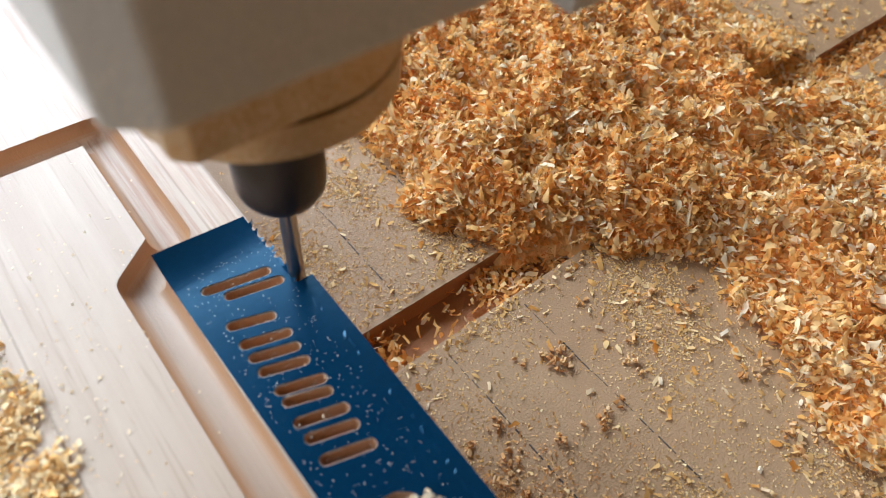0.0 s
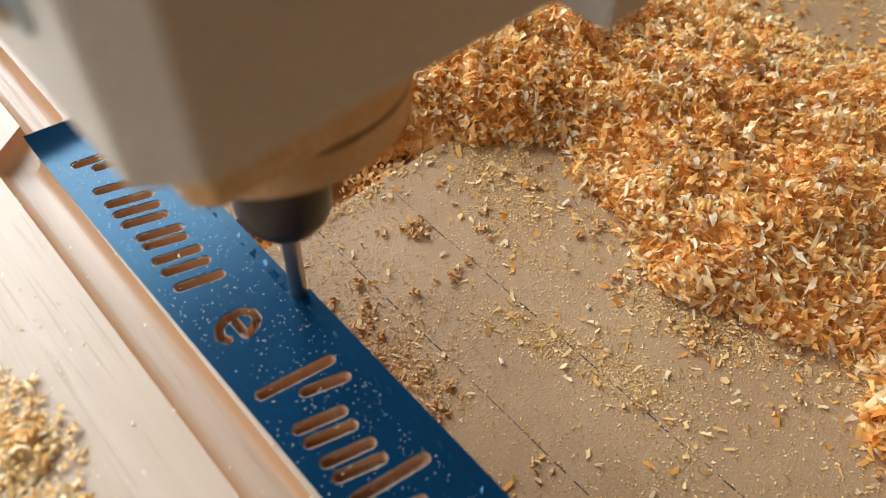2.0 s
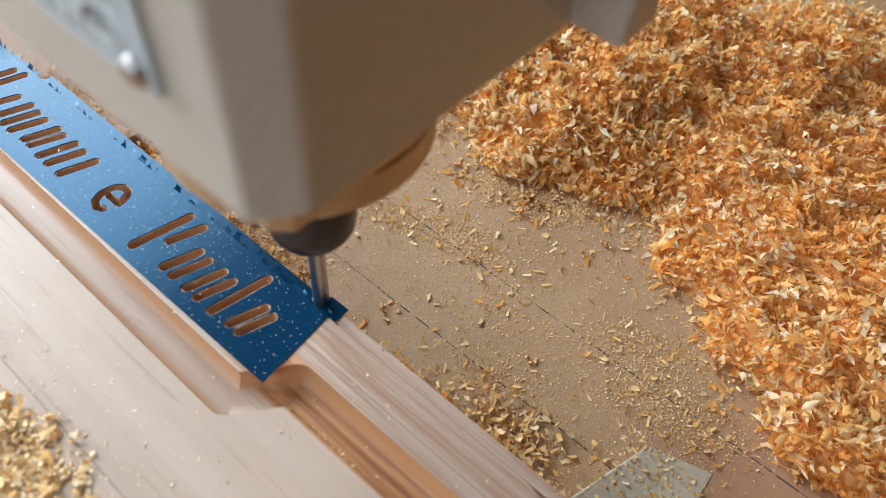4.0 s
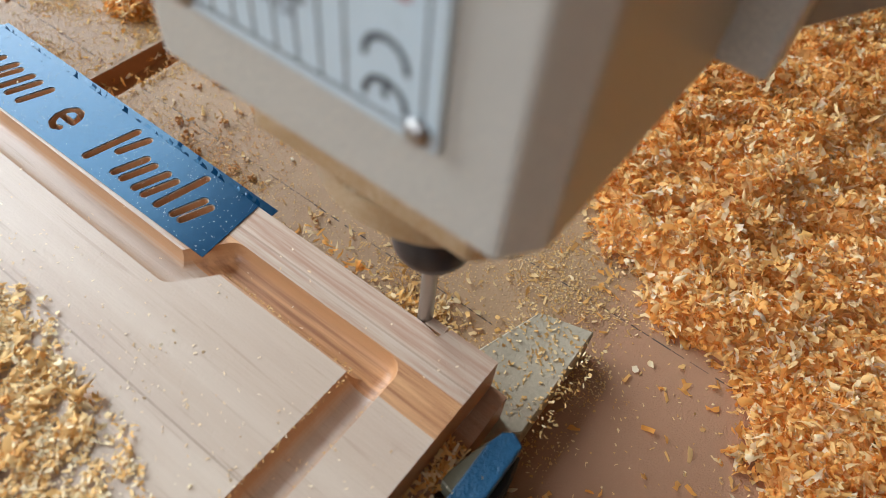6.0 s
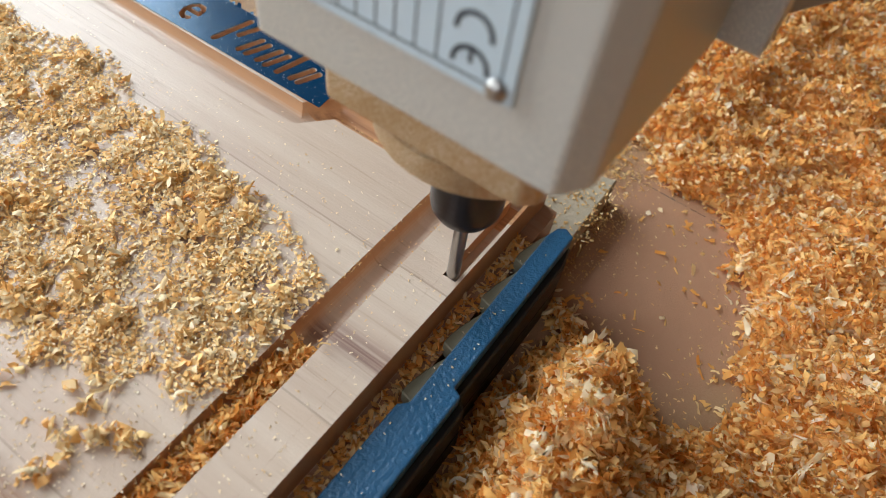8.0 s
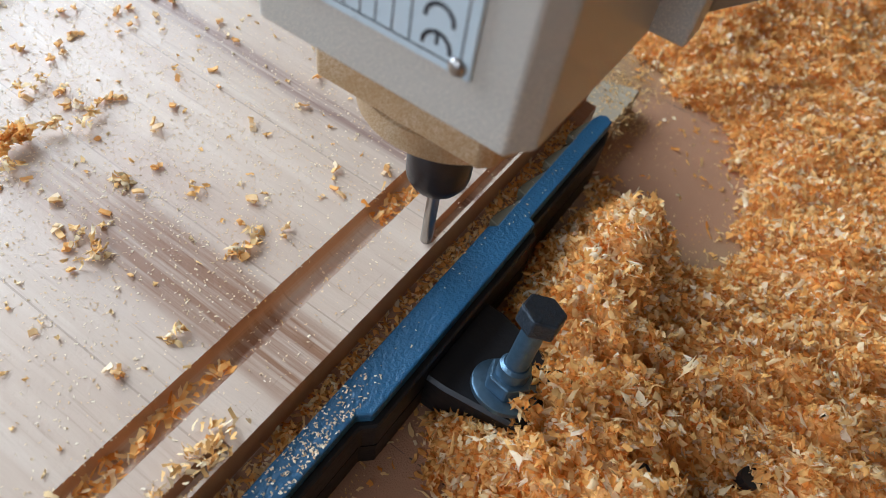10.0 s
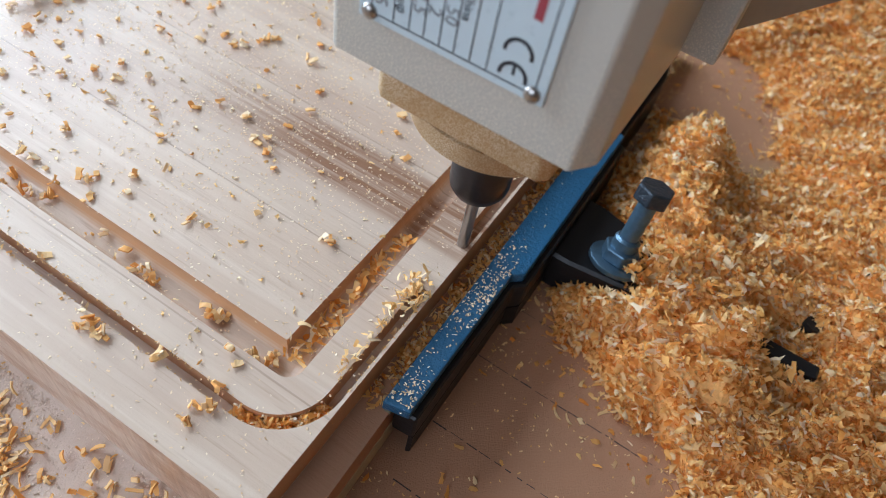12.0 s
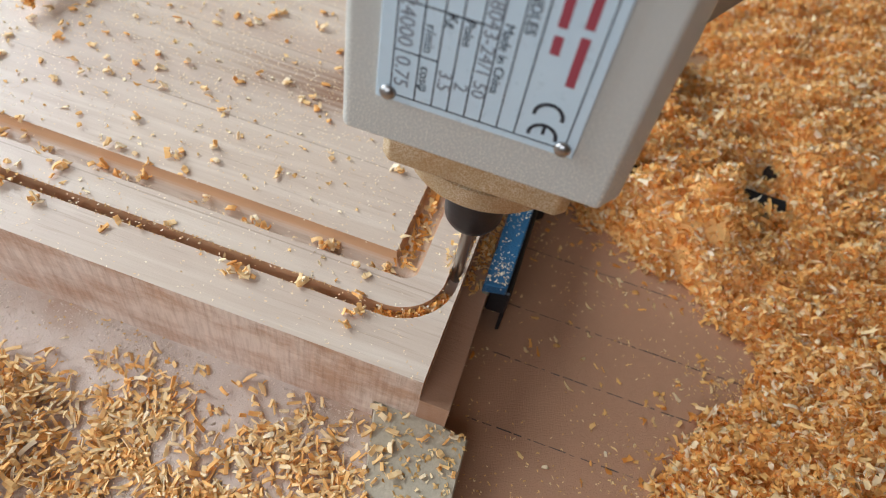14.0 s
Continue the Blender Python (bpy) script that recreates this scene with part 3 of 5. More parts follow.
# ---- clamp ----
def clamp():
    bar = new("clamp")
    tagged(bar, "blue painted steel clamp bar dusted with wood", "clamp")
    zt, zb = 0.0255, 0.0
    # bare toothed step beside the blue top
    teeth = [(-0.1625, -0.1040), (-0.1625, -0.1018), (-0.0400, -0.1018)]
    for x in (-0.0375, -0.0215, -0.0055, 0.0105):
        teeth += [(x - 0.0004, -0.1034), (x + 0.0003, -0.1004), (x + 0.0025, -0.1004), (x + 0.0060, -0.1010), (x + 0.0100, -0.1021), (x + 0.0135, -0.1033)]
    teeth += [(0.0250, -0.1040)]
    part("toothed_step", prism(teeth, zt - 0.0065, zt - 0.0010, 0.0003, 1), M_olive, bar, "bare olive steel step with rounded teeth")
    left = [(-0.1630, -0.1016), (-0.0405, -0.1016), (-0.0385, -0.1036), (0.0225, -0.1032), (0.0262, -0.1042)]
    right = [(0.0277, -0.1062), (0.0262, -0.1092), (-0.0295, -0.1094), (-0.0305, -0.1118), (-0.1060, -0.1120), (-0.1085, -0.1090), (-0.1615, -0.1090)]
    part("top_flange", prism(left + right, zt - 0.0040, zt, 0.0005, 2), M_blue, bar, "blue enamel top with worn edges")
    side = [(-0.1610, -0.1042), (0.0240, -0.1045), (0.0262, -0.1096), (0.0200, -0.1112), (-0.0290, -0.1112), (-0.0310, -0.1138), (-0.1060, -0.1138), (-0.1090, -0.1108), (-0.1605, -0.1108)]
    part("web", prism(side, zb + 0.0099, zt - 0.0040, 0.0006, 1), M_black, bar, "dark steel side")
    skirt = [(-0.1605, -0.1096), (0.0262, -0.1096), (0.0200, -0.1112), (-0.0290, -0.1112), (-0.0310, -0.1138), (-0.1060, -0.1138), (-0.1090, -0.1108), (-0.1600, -0.1108)]
    part("skirt", prism(skirt, 0.0, 0.0098), M_black, bar, "dark steel side")
    arm = [(-0.0560, -0.1130), (-0.0560, -0.1190), (-0.0610, -0.1420), (-0.0830, -0.1420), (-0.0860, -0.1190), (-0.0860, -0.1130)]
    part("arm", prism(arm, 0.0, 0.0160, 0.001, 1), M_black, bar, "dark steel clamp arm")
    return bar


def bolt_set():
    ob = new("bolt")
    tagged(ob, "tall zinc hexagon bolt with washer in the clamp", "bolt")
    m = pose(-0.0765, -0.1315, 0.016, 0, 15, 0)
    hexa = [(0.0058 * math.cos(radians(60 * k)), 0.0058 * math.sin(radians(60 * k))) for k in range(6)]
    hexn = [(0.0062 * math.cos(radians(60 * k + 20)), 0.0062 * math.sin(radians(60 * k + 20))) for k in range(6)]
    ob.matrix_world = m
    part("head", prism(hexa, 0.0250, 0.0302, 0.0006, 2), M_bolt, ob, "blackened hexagon head")
    smooth(part("shank", lathe([(0.0030, 0.0), (0.0030, 0.0250)], 24), M_zinc, ob))
    part("nut", prism(hexn, 0.0022, 0.0068, 0.0006, 2), M_zinc, ob)
    smooth(part("collar", lathe([(0.0042, 0.0068), (0.0042, 0.0100), (0.0034, 0.0108)], 24), M_zinc, ob))
    smooth(part("washer", lathe([(0.0086, 0.0), (0.0090, 0.0005), (0.0090, 0.0018), (0.0084, 0.0022)], 36), M_zinc, ob))
    return ob


def buried_bracket():
    ob = new("knob_bracket")
    tagged(ob, "small black bracket half buried in shavings", "bracket")
    part("plate", box((-0.0790, -0.1985, 0.0), (-0.0740, -0.1790, 0.0180), 0.0008), M_black, ob)
    part("post", lathe([(0.0022, 0.0), (0.0022, 0.012), (0.0028, 0.0125), (0.0028, 0.0150)], 16, (-0.0560, -0.1940)), M_black, ob)
    part("post", lathe([(0.0016, 0.0), (0.0016, 0.020)], 12, (-0.0745, -0.1700)), M_black, ob)
    part("foot", box((-0.0830, -0.2000, 0.0), (-0.0500, -0.1660, 0.0030), 0.0005), M_black, ob)
    return ob


# ---- spindle: its origin is the tool tip's axis at bed height ----
F_, R_, L_, ZB = 0.0273, 0.0246, 0.0277, 0.1000


def text_mesh(name, body, size, parent, mat, y, z, x, squeeze=1.0):
    """Writing on the front face that runs downwards, its head towards -y."""
    cu = bpy.data.curves.new(name, "FONT")
    cu.body, cu.size, cu.extrude = body, size, 0.00004
    cu.resolution_u = 3
    tmp = new("tmp", cu)
    me = bpy.data.meshes.new_from_object(tmp.evaluated_get(bpy.context.evaluated_depsgraph_get()))
    bpy.data.objects.remove(tmp)
    me.transform(Matrix(((0, 0, -1, x), (0, -1, 0, y), (-squeeze, 0, 0, z), (0, 0, 0, 1))))
    me.materials.append(mat)
    ob = new(name, me)
    ob.parent = parent
    return ob


def arc_strip(c, r, a0, a1, w, x, n=14):
    """A flat ring sector on the front face, in (y, z)."""
    b = bmesh.new()
    rows = []
    for k in range(n + 1):
        a = radians(a0 + (a1 - a0) * k / n)
        rows.append([b.verts.new((x, c[0] + q * math.cos(a), c[1] + q * math.sin(a))) for q in (r - w / 2, r + w / 2)])
    for u, v in zip(rows, rows[1:]):
        b.faces.new((u[0], u[1], v[1], v[0]))
    return b


def spindle():
    ob = new("spindle")
    tagged(ob, "cream square router spindle with rating plate", "spindle")
    z = TOP
    smooth(part("cutter_bit", lathe([(0.00165, z - 0.0055), (0.0017, z - 0.0050), (0.0016, 0.0570)], 20), M_steel, ob, "bright steel end mill"))
    smooth(part("collet_nut", lathe([(0.0052, 0.0545), (0.0066, 0.0548), (0.0076, 0.0566), (0.0079, 0.0582), (0.0079, 0.0660), (0.0076, 0.0668), (0.0076, 0.0690)], 48), M_nut, ob, "dark steel collet nut"))
    smooth(part("collar", lathe([(0.0070, 0.0685), (0.0070, 0.0805)], 40), M_collar, ob, "blued steel collar"))
    smooth(part("bearing_cap", lathe([(0.0196, 0.0800), (0.0203, 0.0806), (0.0205, 0.0862), (0.0196, 0.0864), (0.0196, 0.0871), (0.0206, 0.0873), (0.0206, 0.0880)], 72), M_flange, ob, "dusty brass-coloured bearing cap"), 30)
    r, c = 0.0210, 0.0022
    out = [(-r + c, r), (-r, r - c), (-r, -r + c), (-r + c, -r)]
    out += [(r * math.sin(radians(k)), -r * math.cos(radians(k))) for k in range(0, 181, 10)]
    part("flange", prism(out, 0.0876, ZB, 0.0006, 2), M_flange, ob, "dusty brass-coloured flange")
    c = 0.0030
    hull = [(-F_ + 0.0050, -R_ - 0.0042), (F_ - c, -R_ - 0.0042), (F_, -R_), (F_, L_ - c), (F_ - c, L_), (-F_ + 0.001, L_ - 0.0003), (-F_, L_ - 0.0015), (-F_, -R_ - 0.0008)]
    part("housing", prism(hull, ZB, 0.33, 0.0006, 2), M_cream, ob)
    br = part("bracket", box((0.0215, -0.0365, ZB + 0.0005), (0.0300, -R_ + 0.001, 0.146), 0.0008, 2), M_cream, ob, "cream mounting lug")
    part("arm", prism([(0.0302, -0.0250), (0.0360, -0.0355), (0.1300, -0.0850), (0.1300, -0.0740), (0.0400, -0.0250)], ZB + 0.0005, 0.146, 0.001, 1), M_bracket, ob, "grey cast gantry arm")
    b = lathe([(0.0024, 0.0), (0.0024, 0.0018), (0.0018, 0.0022)], 24)
    b.transform(pose(0.0217, -0.0310, 0.1240, 0, -90, 0))
    part("screw", b, M_steel, ob, "dusty steel cap screw")
    return ob


def rating_plate(sp):
    x = -F_ - 0.0008
    yl, yr, zb, zt = 0.0212, -0.0166, ZB + 0.0108, ZB + 0.085
    pl = part("rating_plate", box((x, yr, zb), (-F_ + 0.0002, yl, zt), 0.0002, 1), M_plate, sp, "white enamelled rating plate")
    pl.location.y = -0.0008
    xs = x - 0.00006

    def line(ya, za, yb, zb_, w=0.00025):
        part("rule", box((xs, min(ya, yb) - w / 2, min(za, zb_) - w / 2), (x + 0.0001, max(ya, yb) + w / 2, max(za, zb_) + w / 2)), M_ink, pl)
    ya, yb2, z0 = 0.0184, -0.0146, 0.1125
    line(ya, z0, yb2, z0)
    cols = [ya, 0.0138, 0.0105, 0.0075, 0.0043, 0.0013, -0.0019, -0.0052, yb2]
    for c in cols:
        line(c, z0, c, zt - 0.002)
    line(cols[0], z0 + 0.0098, cols[2], z0 + 0.0098)
    line(cols[0], z0 + 0.0195, cols[5], z0 + 0.0195)
    for body, size, mat, col, zz in (("0.75", 0.0039, M_grey_ink, 0, 0.0088), ("24000", 0.0039, M_grey_ink, 0, 0.0206), ("cosφ", 0.0026, M_ink, 1, 0.0080), ("r/min", 0.0026, M_ink, 1, 0.0165),
                                     ("3.5", 0.0036, M_grey_ink, 2, 0.0085), ("Kg", 0.0024, M_ink, 2, 0.0195), ("2", 0.0036, M_grey_ink, 3, 0.0070), ("Poles", 0.0024, M_ink, 3, 0.0195),
                                     ("S8043-24/1 50", 0.0036, M_grey_ink, 4, 0.0260), ("Made in China", 0.0024, M_ink, 5, 0.0210), ("SPINDLES", 0.0026, M_ink, 6, 0.0310)):
        text_mesh("print", body, size, pl, mat, cols[col] - 0.0005, z0 + zz, xs - 0.00002)
    for y, za, zb_ in ((-0.0078, 0.0180, 0.0215), (-0.0078, 0.0230, 0.0300), (-0.0118, 0.0130, 0.0225), (-0.0118, 0.0240, 0.0330), (-0.0118, 0.0345, 0.0390)):
        part("print_bar", box((xs, y - 0.0008, z0 + za), (x + 0.0001, y + 0.0008, z0 + zb_)), M_red, pl, "red print")
    for zc, mid in ((0.0080, False), (0.0034, True)):
        c = (-0.0101, z0 + zc - 0.0020)
        part("mark", arc_strip(c, 0.0025, -8, 188, 0.0007, xs), M_ink, pl, "black curved mark")
        if mid:
            part("mark", box((xs, c[0] - 0.0003, c[1] + 0.0004), (x + 0.0001, c[0] + 0.0003, c[1] + 0.0022)), M_ink, pl, "black curved mark")
    for y in (0.0180, -0.0151):
        b = bmesh.new()
        bmesh.ops.create_uvsphere(b, u_segments=20, v_segments=12, radius=0.0016)
        for v in b.verts:
            v.co = Vector((x - 0.0001 + v.co.x * 0.7, y + v.co.y, 0.1126 + v.co.z))
        smooth(part("rivet", b, M_steel, sp, "bright domed rivet"))


# ---- shavings ----
HEAP_EDGE = [(0.080, 0.30), (0.084, 0.128), (0.081, 0.094), (0.092, 0.074), (0.107, 0.064), (0.132, 0.036), (0.124, 0.006), (0.114, -0.012), (0.132, -0.056),
             (0.112, -0.080), (0.096, -0.103), (0.088, -0.121), (0.085, -0.138), (0.067, -0.151), (0.046, -0.162), (0.018, -0.166), (0.005, -0.150), (0.016, -0.132),
             (0.022, -0.1130), (-0.085, -0.1145), (-0.100, -0.126), (-0.112, -0.153), (-0.127, -0.184), (-0.140, -0.196), (-0.158, -0.189), (-0.175, -0.175), (-0.193, -0.170), (-0.30, -0.150), (-0.30, -0.46), (0.45, -0.46), (0.45, 0.30)]


def inside_depth(poly, pts):
    """Signed distance to the outline, positive inside."""
    p = np.asarray(poly)
    q = np.roll(p, -1, 0)
    best = np.full(len(pts), 1e9)
    inside = np.zeros(len(pts), bool)
    for a, b in zip(p, q):
        e = b - a
        w = pts - a
        h = np.clip((w @ e) / (e @ e), 0, 1)
        best = np.minimum(best, np.hypot(*(w - h[:, None] * e).T))
        c = ((a[1] > pts[:, 1]) != (b[1] > pts[:, 1])) & (pts[:, 0] < (b[0] - a[0]) * (pts[:, 1] - a[1]) / (b[1] - a[1] + 1e-12) + a[0])
        inside ^= c
    return np.where(inside, best, -best)


def ripple(pts, s, seed):
    """Cheap smooth noise in 0..1 from a few waves."""
    r = np.random.RandomState(seed)
    v = np.zeros(len(pts))
    for _ in range(7):
        a, f, ph = r.uniform(0, 6.28), s * r.uniform(0.5, 1.7), r.uniform(0, 6.28)
        v += np.sin((pts[:, 0] * math.cos(a) + pts[:, 1] * math.sin(a)) * f + ph)
    return np.clip(0.5 + v / 7, 0, 1)


def heap_height(pts):
    d = inside_depth(HEAP_EDGE, pts)
    d = d + 0.008 * (ripple(pts, 260, 3) - 0.5)
    h = 0.017 * (1 - np.exp(-np.maximum(d, 0) / 0.026))
    mound = 0.016 * np.exp(-((pts[:, 0] + 0.020) / 0.032) ** 2 - ((pts[:, 1] + 0.137) / 0.014) ** 2)
    mound += 0.010 * np.exp(-((pts[:, 0] + 0.085) / 0.03) ** 2 - ((pts[:, 1] + 0.165) / 0.03) ** 2)
    reach = 0.238 + 0.45 * np.maximum(0.03 - pts[:, 1], 0) + 0.012 * ripple(pts, 120, 33)
    thin = np.clip((reach - pts[:, 0]) / 0.060, 0, 1)
    h = (h + mound * np.clip(d / 0.008, 0, 1)) * thin * (0.55 + 0.35 * ripple(pts, 130, 5) + 0.50 * ripple(pts, 430, 6) + 0.30 * ripple(pts, 950, 7))
    dip = 0.017 * np.exp(-(((pts[:, 0] + 0.071) / 0.015) ** 2 + ((pts[:, 1] + 0.187) / 0.015) ** 2))
    h = np.maximum(h - dip, np.minimum(h, 0.004))
    slot = (np.abs(pts[:, 1] - 0.0705) < 0.0085) & (pts[:, 0] > 0.185)
    return np.where((d > 0) & (thin > 0.02), np.where(slot, h * 0.2, h), -0.001)


def flakes(name, pts, z, length, width, tilt, curl, mat, label, rnd, thick=0.0):
    """Many curled flakes in one mesh: each a bent strip of three quads."""
    n = len(pts)
    L = length * rnd.uniform(0.55, 1.35, n)
    W = width * rnd.uniform(0.5, 1.4, n)
    yaw, pit, rol = rnd.uniform(0, 6.283, n), rnd.normal(0, tilt, n), rnd.normal(0, tilt, n)
    bend = curl * rnd.uniform(-1, 1.0, n)
    u = np.array([-0.5, -0.17, 0.17, 0.5])
    v = np.array([-0.5, 0.5])
    ang = bend[:, None] * u[None, :]
    safe = np.where(np.abs(bend) < 0.05, 0.05, bend)[:, None]
    px = np.sin(ang * 1.0) / safe * L[:, None]
    pz = (1 - np.cos(ang)) / safe * L[:, None]
    P = np.zeros((n, 4, 2, 3))
    taper = 1 - rnd.uniform(0, 0.25 if thick else 0.6, n)[:, None] * np.abs(u)[None, :] * 2
    skew = rnd.uniform(-0.5, 0.5, n)[:, None] * L[:, None] * u[None, :] * 0.6
    P[..., 0] = px[:, :, None]
    P[..., 1] = (W[:, None] * taper)[:, :, None] * v[None, None, :] + skew[:, :, None]
    P[..., 2] = pz[:, :, None]
    P = P.reshape(n, 8, 3)
    ragged = rnd.normal(0, 1, (n, 8, 3))
    P += ragged * np.stack([L * 0.07, W * 0.17, W * 0.10], 1)[:, None, :] * (0.45 if thick else 1.0)
    k = 8
    if thick:
        under = P.copy()
        under[..., 2] -= (thick * rnd.uniform(0.6, 1.4, n))[:, None]
        P = np.concatenate([P, under], 1)
        k = 16
    cy, sy, cp, sp_, cr, sr = np.cos(yaw), np.sin(yaw), np.cos(pit), np.sin(pit), np.cos(rol), np.sin(rol)
    o = np.zeros(n)
    one = np.ones(n)
    def mats(rows):
        return np.stack([np.stack(r, -1) for r in rows], -2)
    Rz_ = mats([(cy, -sy, o), (sy, cy, o), (o, o, one)])
    Ry_ = mats([(cp, o, sp_), (o, one, o), (-sp_, o, cp)])
    Rx_ = mats([(one, o, o), (o, cr, -sr), (o, sr, cr)])
    P = np.einsum("nij,nkj->nki", Rz_ @ Ry_ @ Rx_, P)
    low = P[..., 2].min(1)
    P[..., 0] += pts[:, 0][:, None]
    P[..., 1] += pts[:, 1][:, None]
    P[..., 2] += (z + np.where(np.isfinite(low), -low * 0.9, 0))[:, None]
    base = (np.arange(n) * k)[:, None, None]
    quad = [[0, 1, 3, 2], [2, 3, 5, 4], [4, 5, 7, 6]]
    if thick:
        quad += [[q + 8 for q in f[::-1]] for f in quad]
        quad += [[a, b, b + 8, a + 8] for a, b in ((0, 2), (2, 4), (4, 6), (6, 7), (7, 5), (5, 3), (3, 1), (1, 0))]
    quad = np.array(quad)
    faces = (base + quad[None]).reshape(-1, 4)
    me = bpy.data.meshes.new(name)
    me.vertices.add(n * k)
    me.vertices.foreach_set("co", P.reshape(-1))
    me.loops.add(len(faces) * 4)
    me.loops.foreach_set("vertex_index", faces.reshape(-1))
    me.polygons.add(len(faces))
    me.polygons.foreach_set("loop_start", np.arange(len(faces)) * 4)
    me.update(calc_edges=True)
    me.validate()
    if thick:
        me.shade_flat()
    me.materials.append(mat)
    return tagged(new(name, me), label, "wood shavings", kind="stuff")


def petals(name, pts, z, length, width, tilt, mat, label, rnd):
    """Ragged curled shavings: each a cupped, pleated sheet of six quads with torn ends."""
    n = len(pts)
    L, W = length * rnd.uniform(0.5, 1.35, n), width * rnd.uniform(0.45, 1.4, n)
    u = np.repeat(np.array([-0.5, -0.17, 0.17, 0.5]), 3)[None, :]
    v = np.tile(np.array([-0.5, 0.0, 0.5]), 4)[None, :]
    bend = rnd.uniform(0.9, 4.0, n)[:, None] * rnd.choice([-1, 1], n)[:, None]
    cup = rnd.normal(0, 0.45, n)[:, None]
    fan = rnd.uniform(-0.7, 0.9, n)[:, None]
    wide = W[:, None] * (1 + fan * u) * (1 - 0.9 * np.maximum(np.abs(u) - 0.3, 0))
    P = np.stack([np.sin(bend * u) / bend * L[:, None], v * wide, (1 - np.cos(bend * u)) / bend * L[:, None] + cup * W[:, None] * (1 - 4 * v * v) * 0.5], -1)
    torn = np.where(np.abs(u) > 0.4, 0.24, 0.09)[..., None]
    P = P + rnd.normal(0, 1, P.shape) * torn * np.stack([L, W * 1.1, W * 0.8], -1)[:, None, :]
    a, b, c = rnd.uniform(0, 6.283, n), rnd.normal(0, tilt, n), rnd.normal(0, tilt, n)
    x, y, h = P[..., 0], P[..., 1], P[..., 2]
    y, h = y * np.cos(c)[:, None] - h * np.sin(c)[:, None], y * np.sin(c)[:, None] + h * np.cos(c)[:, None]
    x, h = x * np.cos(b)[:, None] + h * np.sin(b)[:, None], -x * np.sin(b)[:, None] + h * np.cos(b)[:, None]
    x, y = x * np.cos(a)[:, None] - y * np.sin(a)[:, None], x * np.sin(a)[:, None] + y * np.cos(a)[:, None]
    h = h - h.min(1)[:, None] * 0.75
    P = np.stack([x + pts[:, 0][:, None], y + pts[:, 1][:, None], h + z[:, None]], -1)
    quad = np.array([[3 * i + k, 3 * i + 3 + k, 3 * i + 4 + k, 3 * i + 1 + k] for i in range(3) for k in range(2)])
    faces = ((np.arange(n) * 12)[:, None, None] + quad[None]).reshape(-1, 4)
    me = bpy.data.meshes.new(name)
    me.vertices.add(n * 12)
    me.vertices.foreach_set("co", P.reshape(-1))
    me.loops.add(len(faces) * 4)
    me.loops.foreach_set("vertex_index", faces.reshape(-1))
    me.polygons.add(len(faces))
    me.polygons.foreach_set("loop_start", np.arange(len(faces)) * 4)
    me.update(calc_edges=True)
    me.validate()
    me.shade_smooth()
    me.materials.append(mat)
    return tagged(new(name, me), label, "wood shavings", kind="stuff")


def on_mound(p):
    return np.exp(-((p[:, 0] + 0.018) / 0.022) ** 2 - ((p[:, 1] + 0.136) / 0.013) ** 2)


def clusters(rnd, centres, few, many, spread, level, lift=0.0012):
    """Little heaps: places and heights of the chips gathered round each centre."""
    pts, z = [], []
    for c in centres:
        k, r = rnd.randint(few, many + 1), spread * rnd.uniform(0.5, 1.3)
        q = np.array(c)[None, :] + rnd.normal(0, r, (k, 2)) * rnd.uniform(0.5, 1.0, (1, 2))
        d = np.hypot(*((q - np.array(c)).T)) / (r + 1e-9)
        pts.append(q)
        z.append(lift * np.clip(k / many, 0.2, 1) * np.exp(-d * d) * rnd.uniform(0.2, 1.6, k))
    pts, z = np.concatenate(pts), np.concatenate(z)
    return pts, level(pts) + z


def scatter(rnd, n, x0, x1, y0, y1, keep):
    p = np.stack([rnd.uniform(x0, x1, n), rnd.uniform(y0, y1, n)], 1)
    return p[rnd.uniform(0, 1, n) < keep(p)]


def on_board(p):
    return (p[:, 0] > X0) & (p[:, 0] < X1 + 0.001) & (p[:, 1] > -0.1005) & (p[:, 1] < Y1)


def in_slot(p):
    return (np.abs(p[:, 1] - 0.0705) < 0.0076) & (p[:, 0] < 0.42)


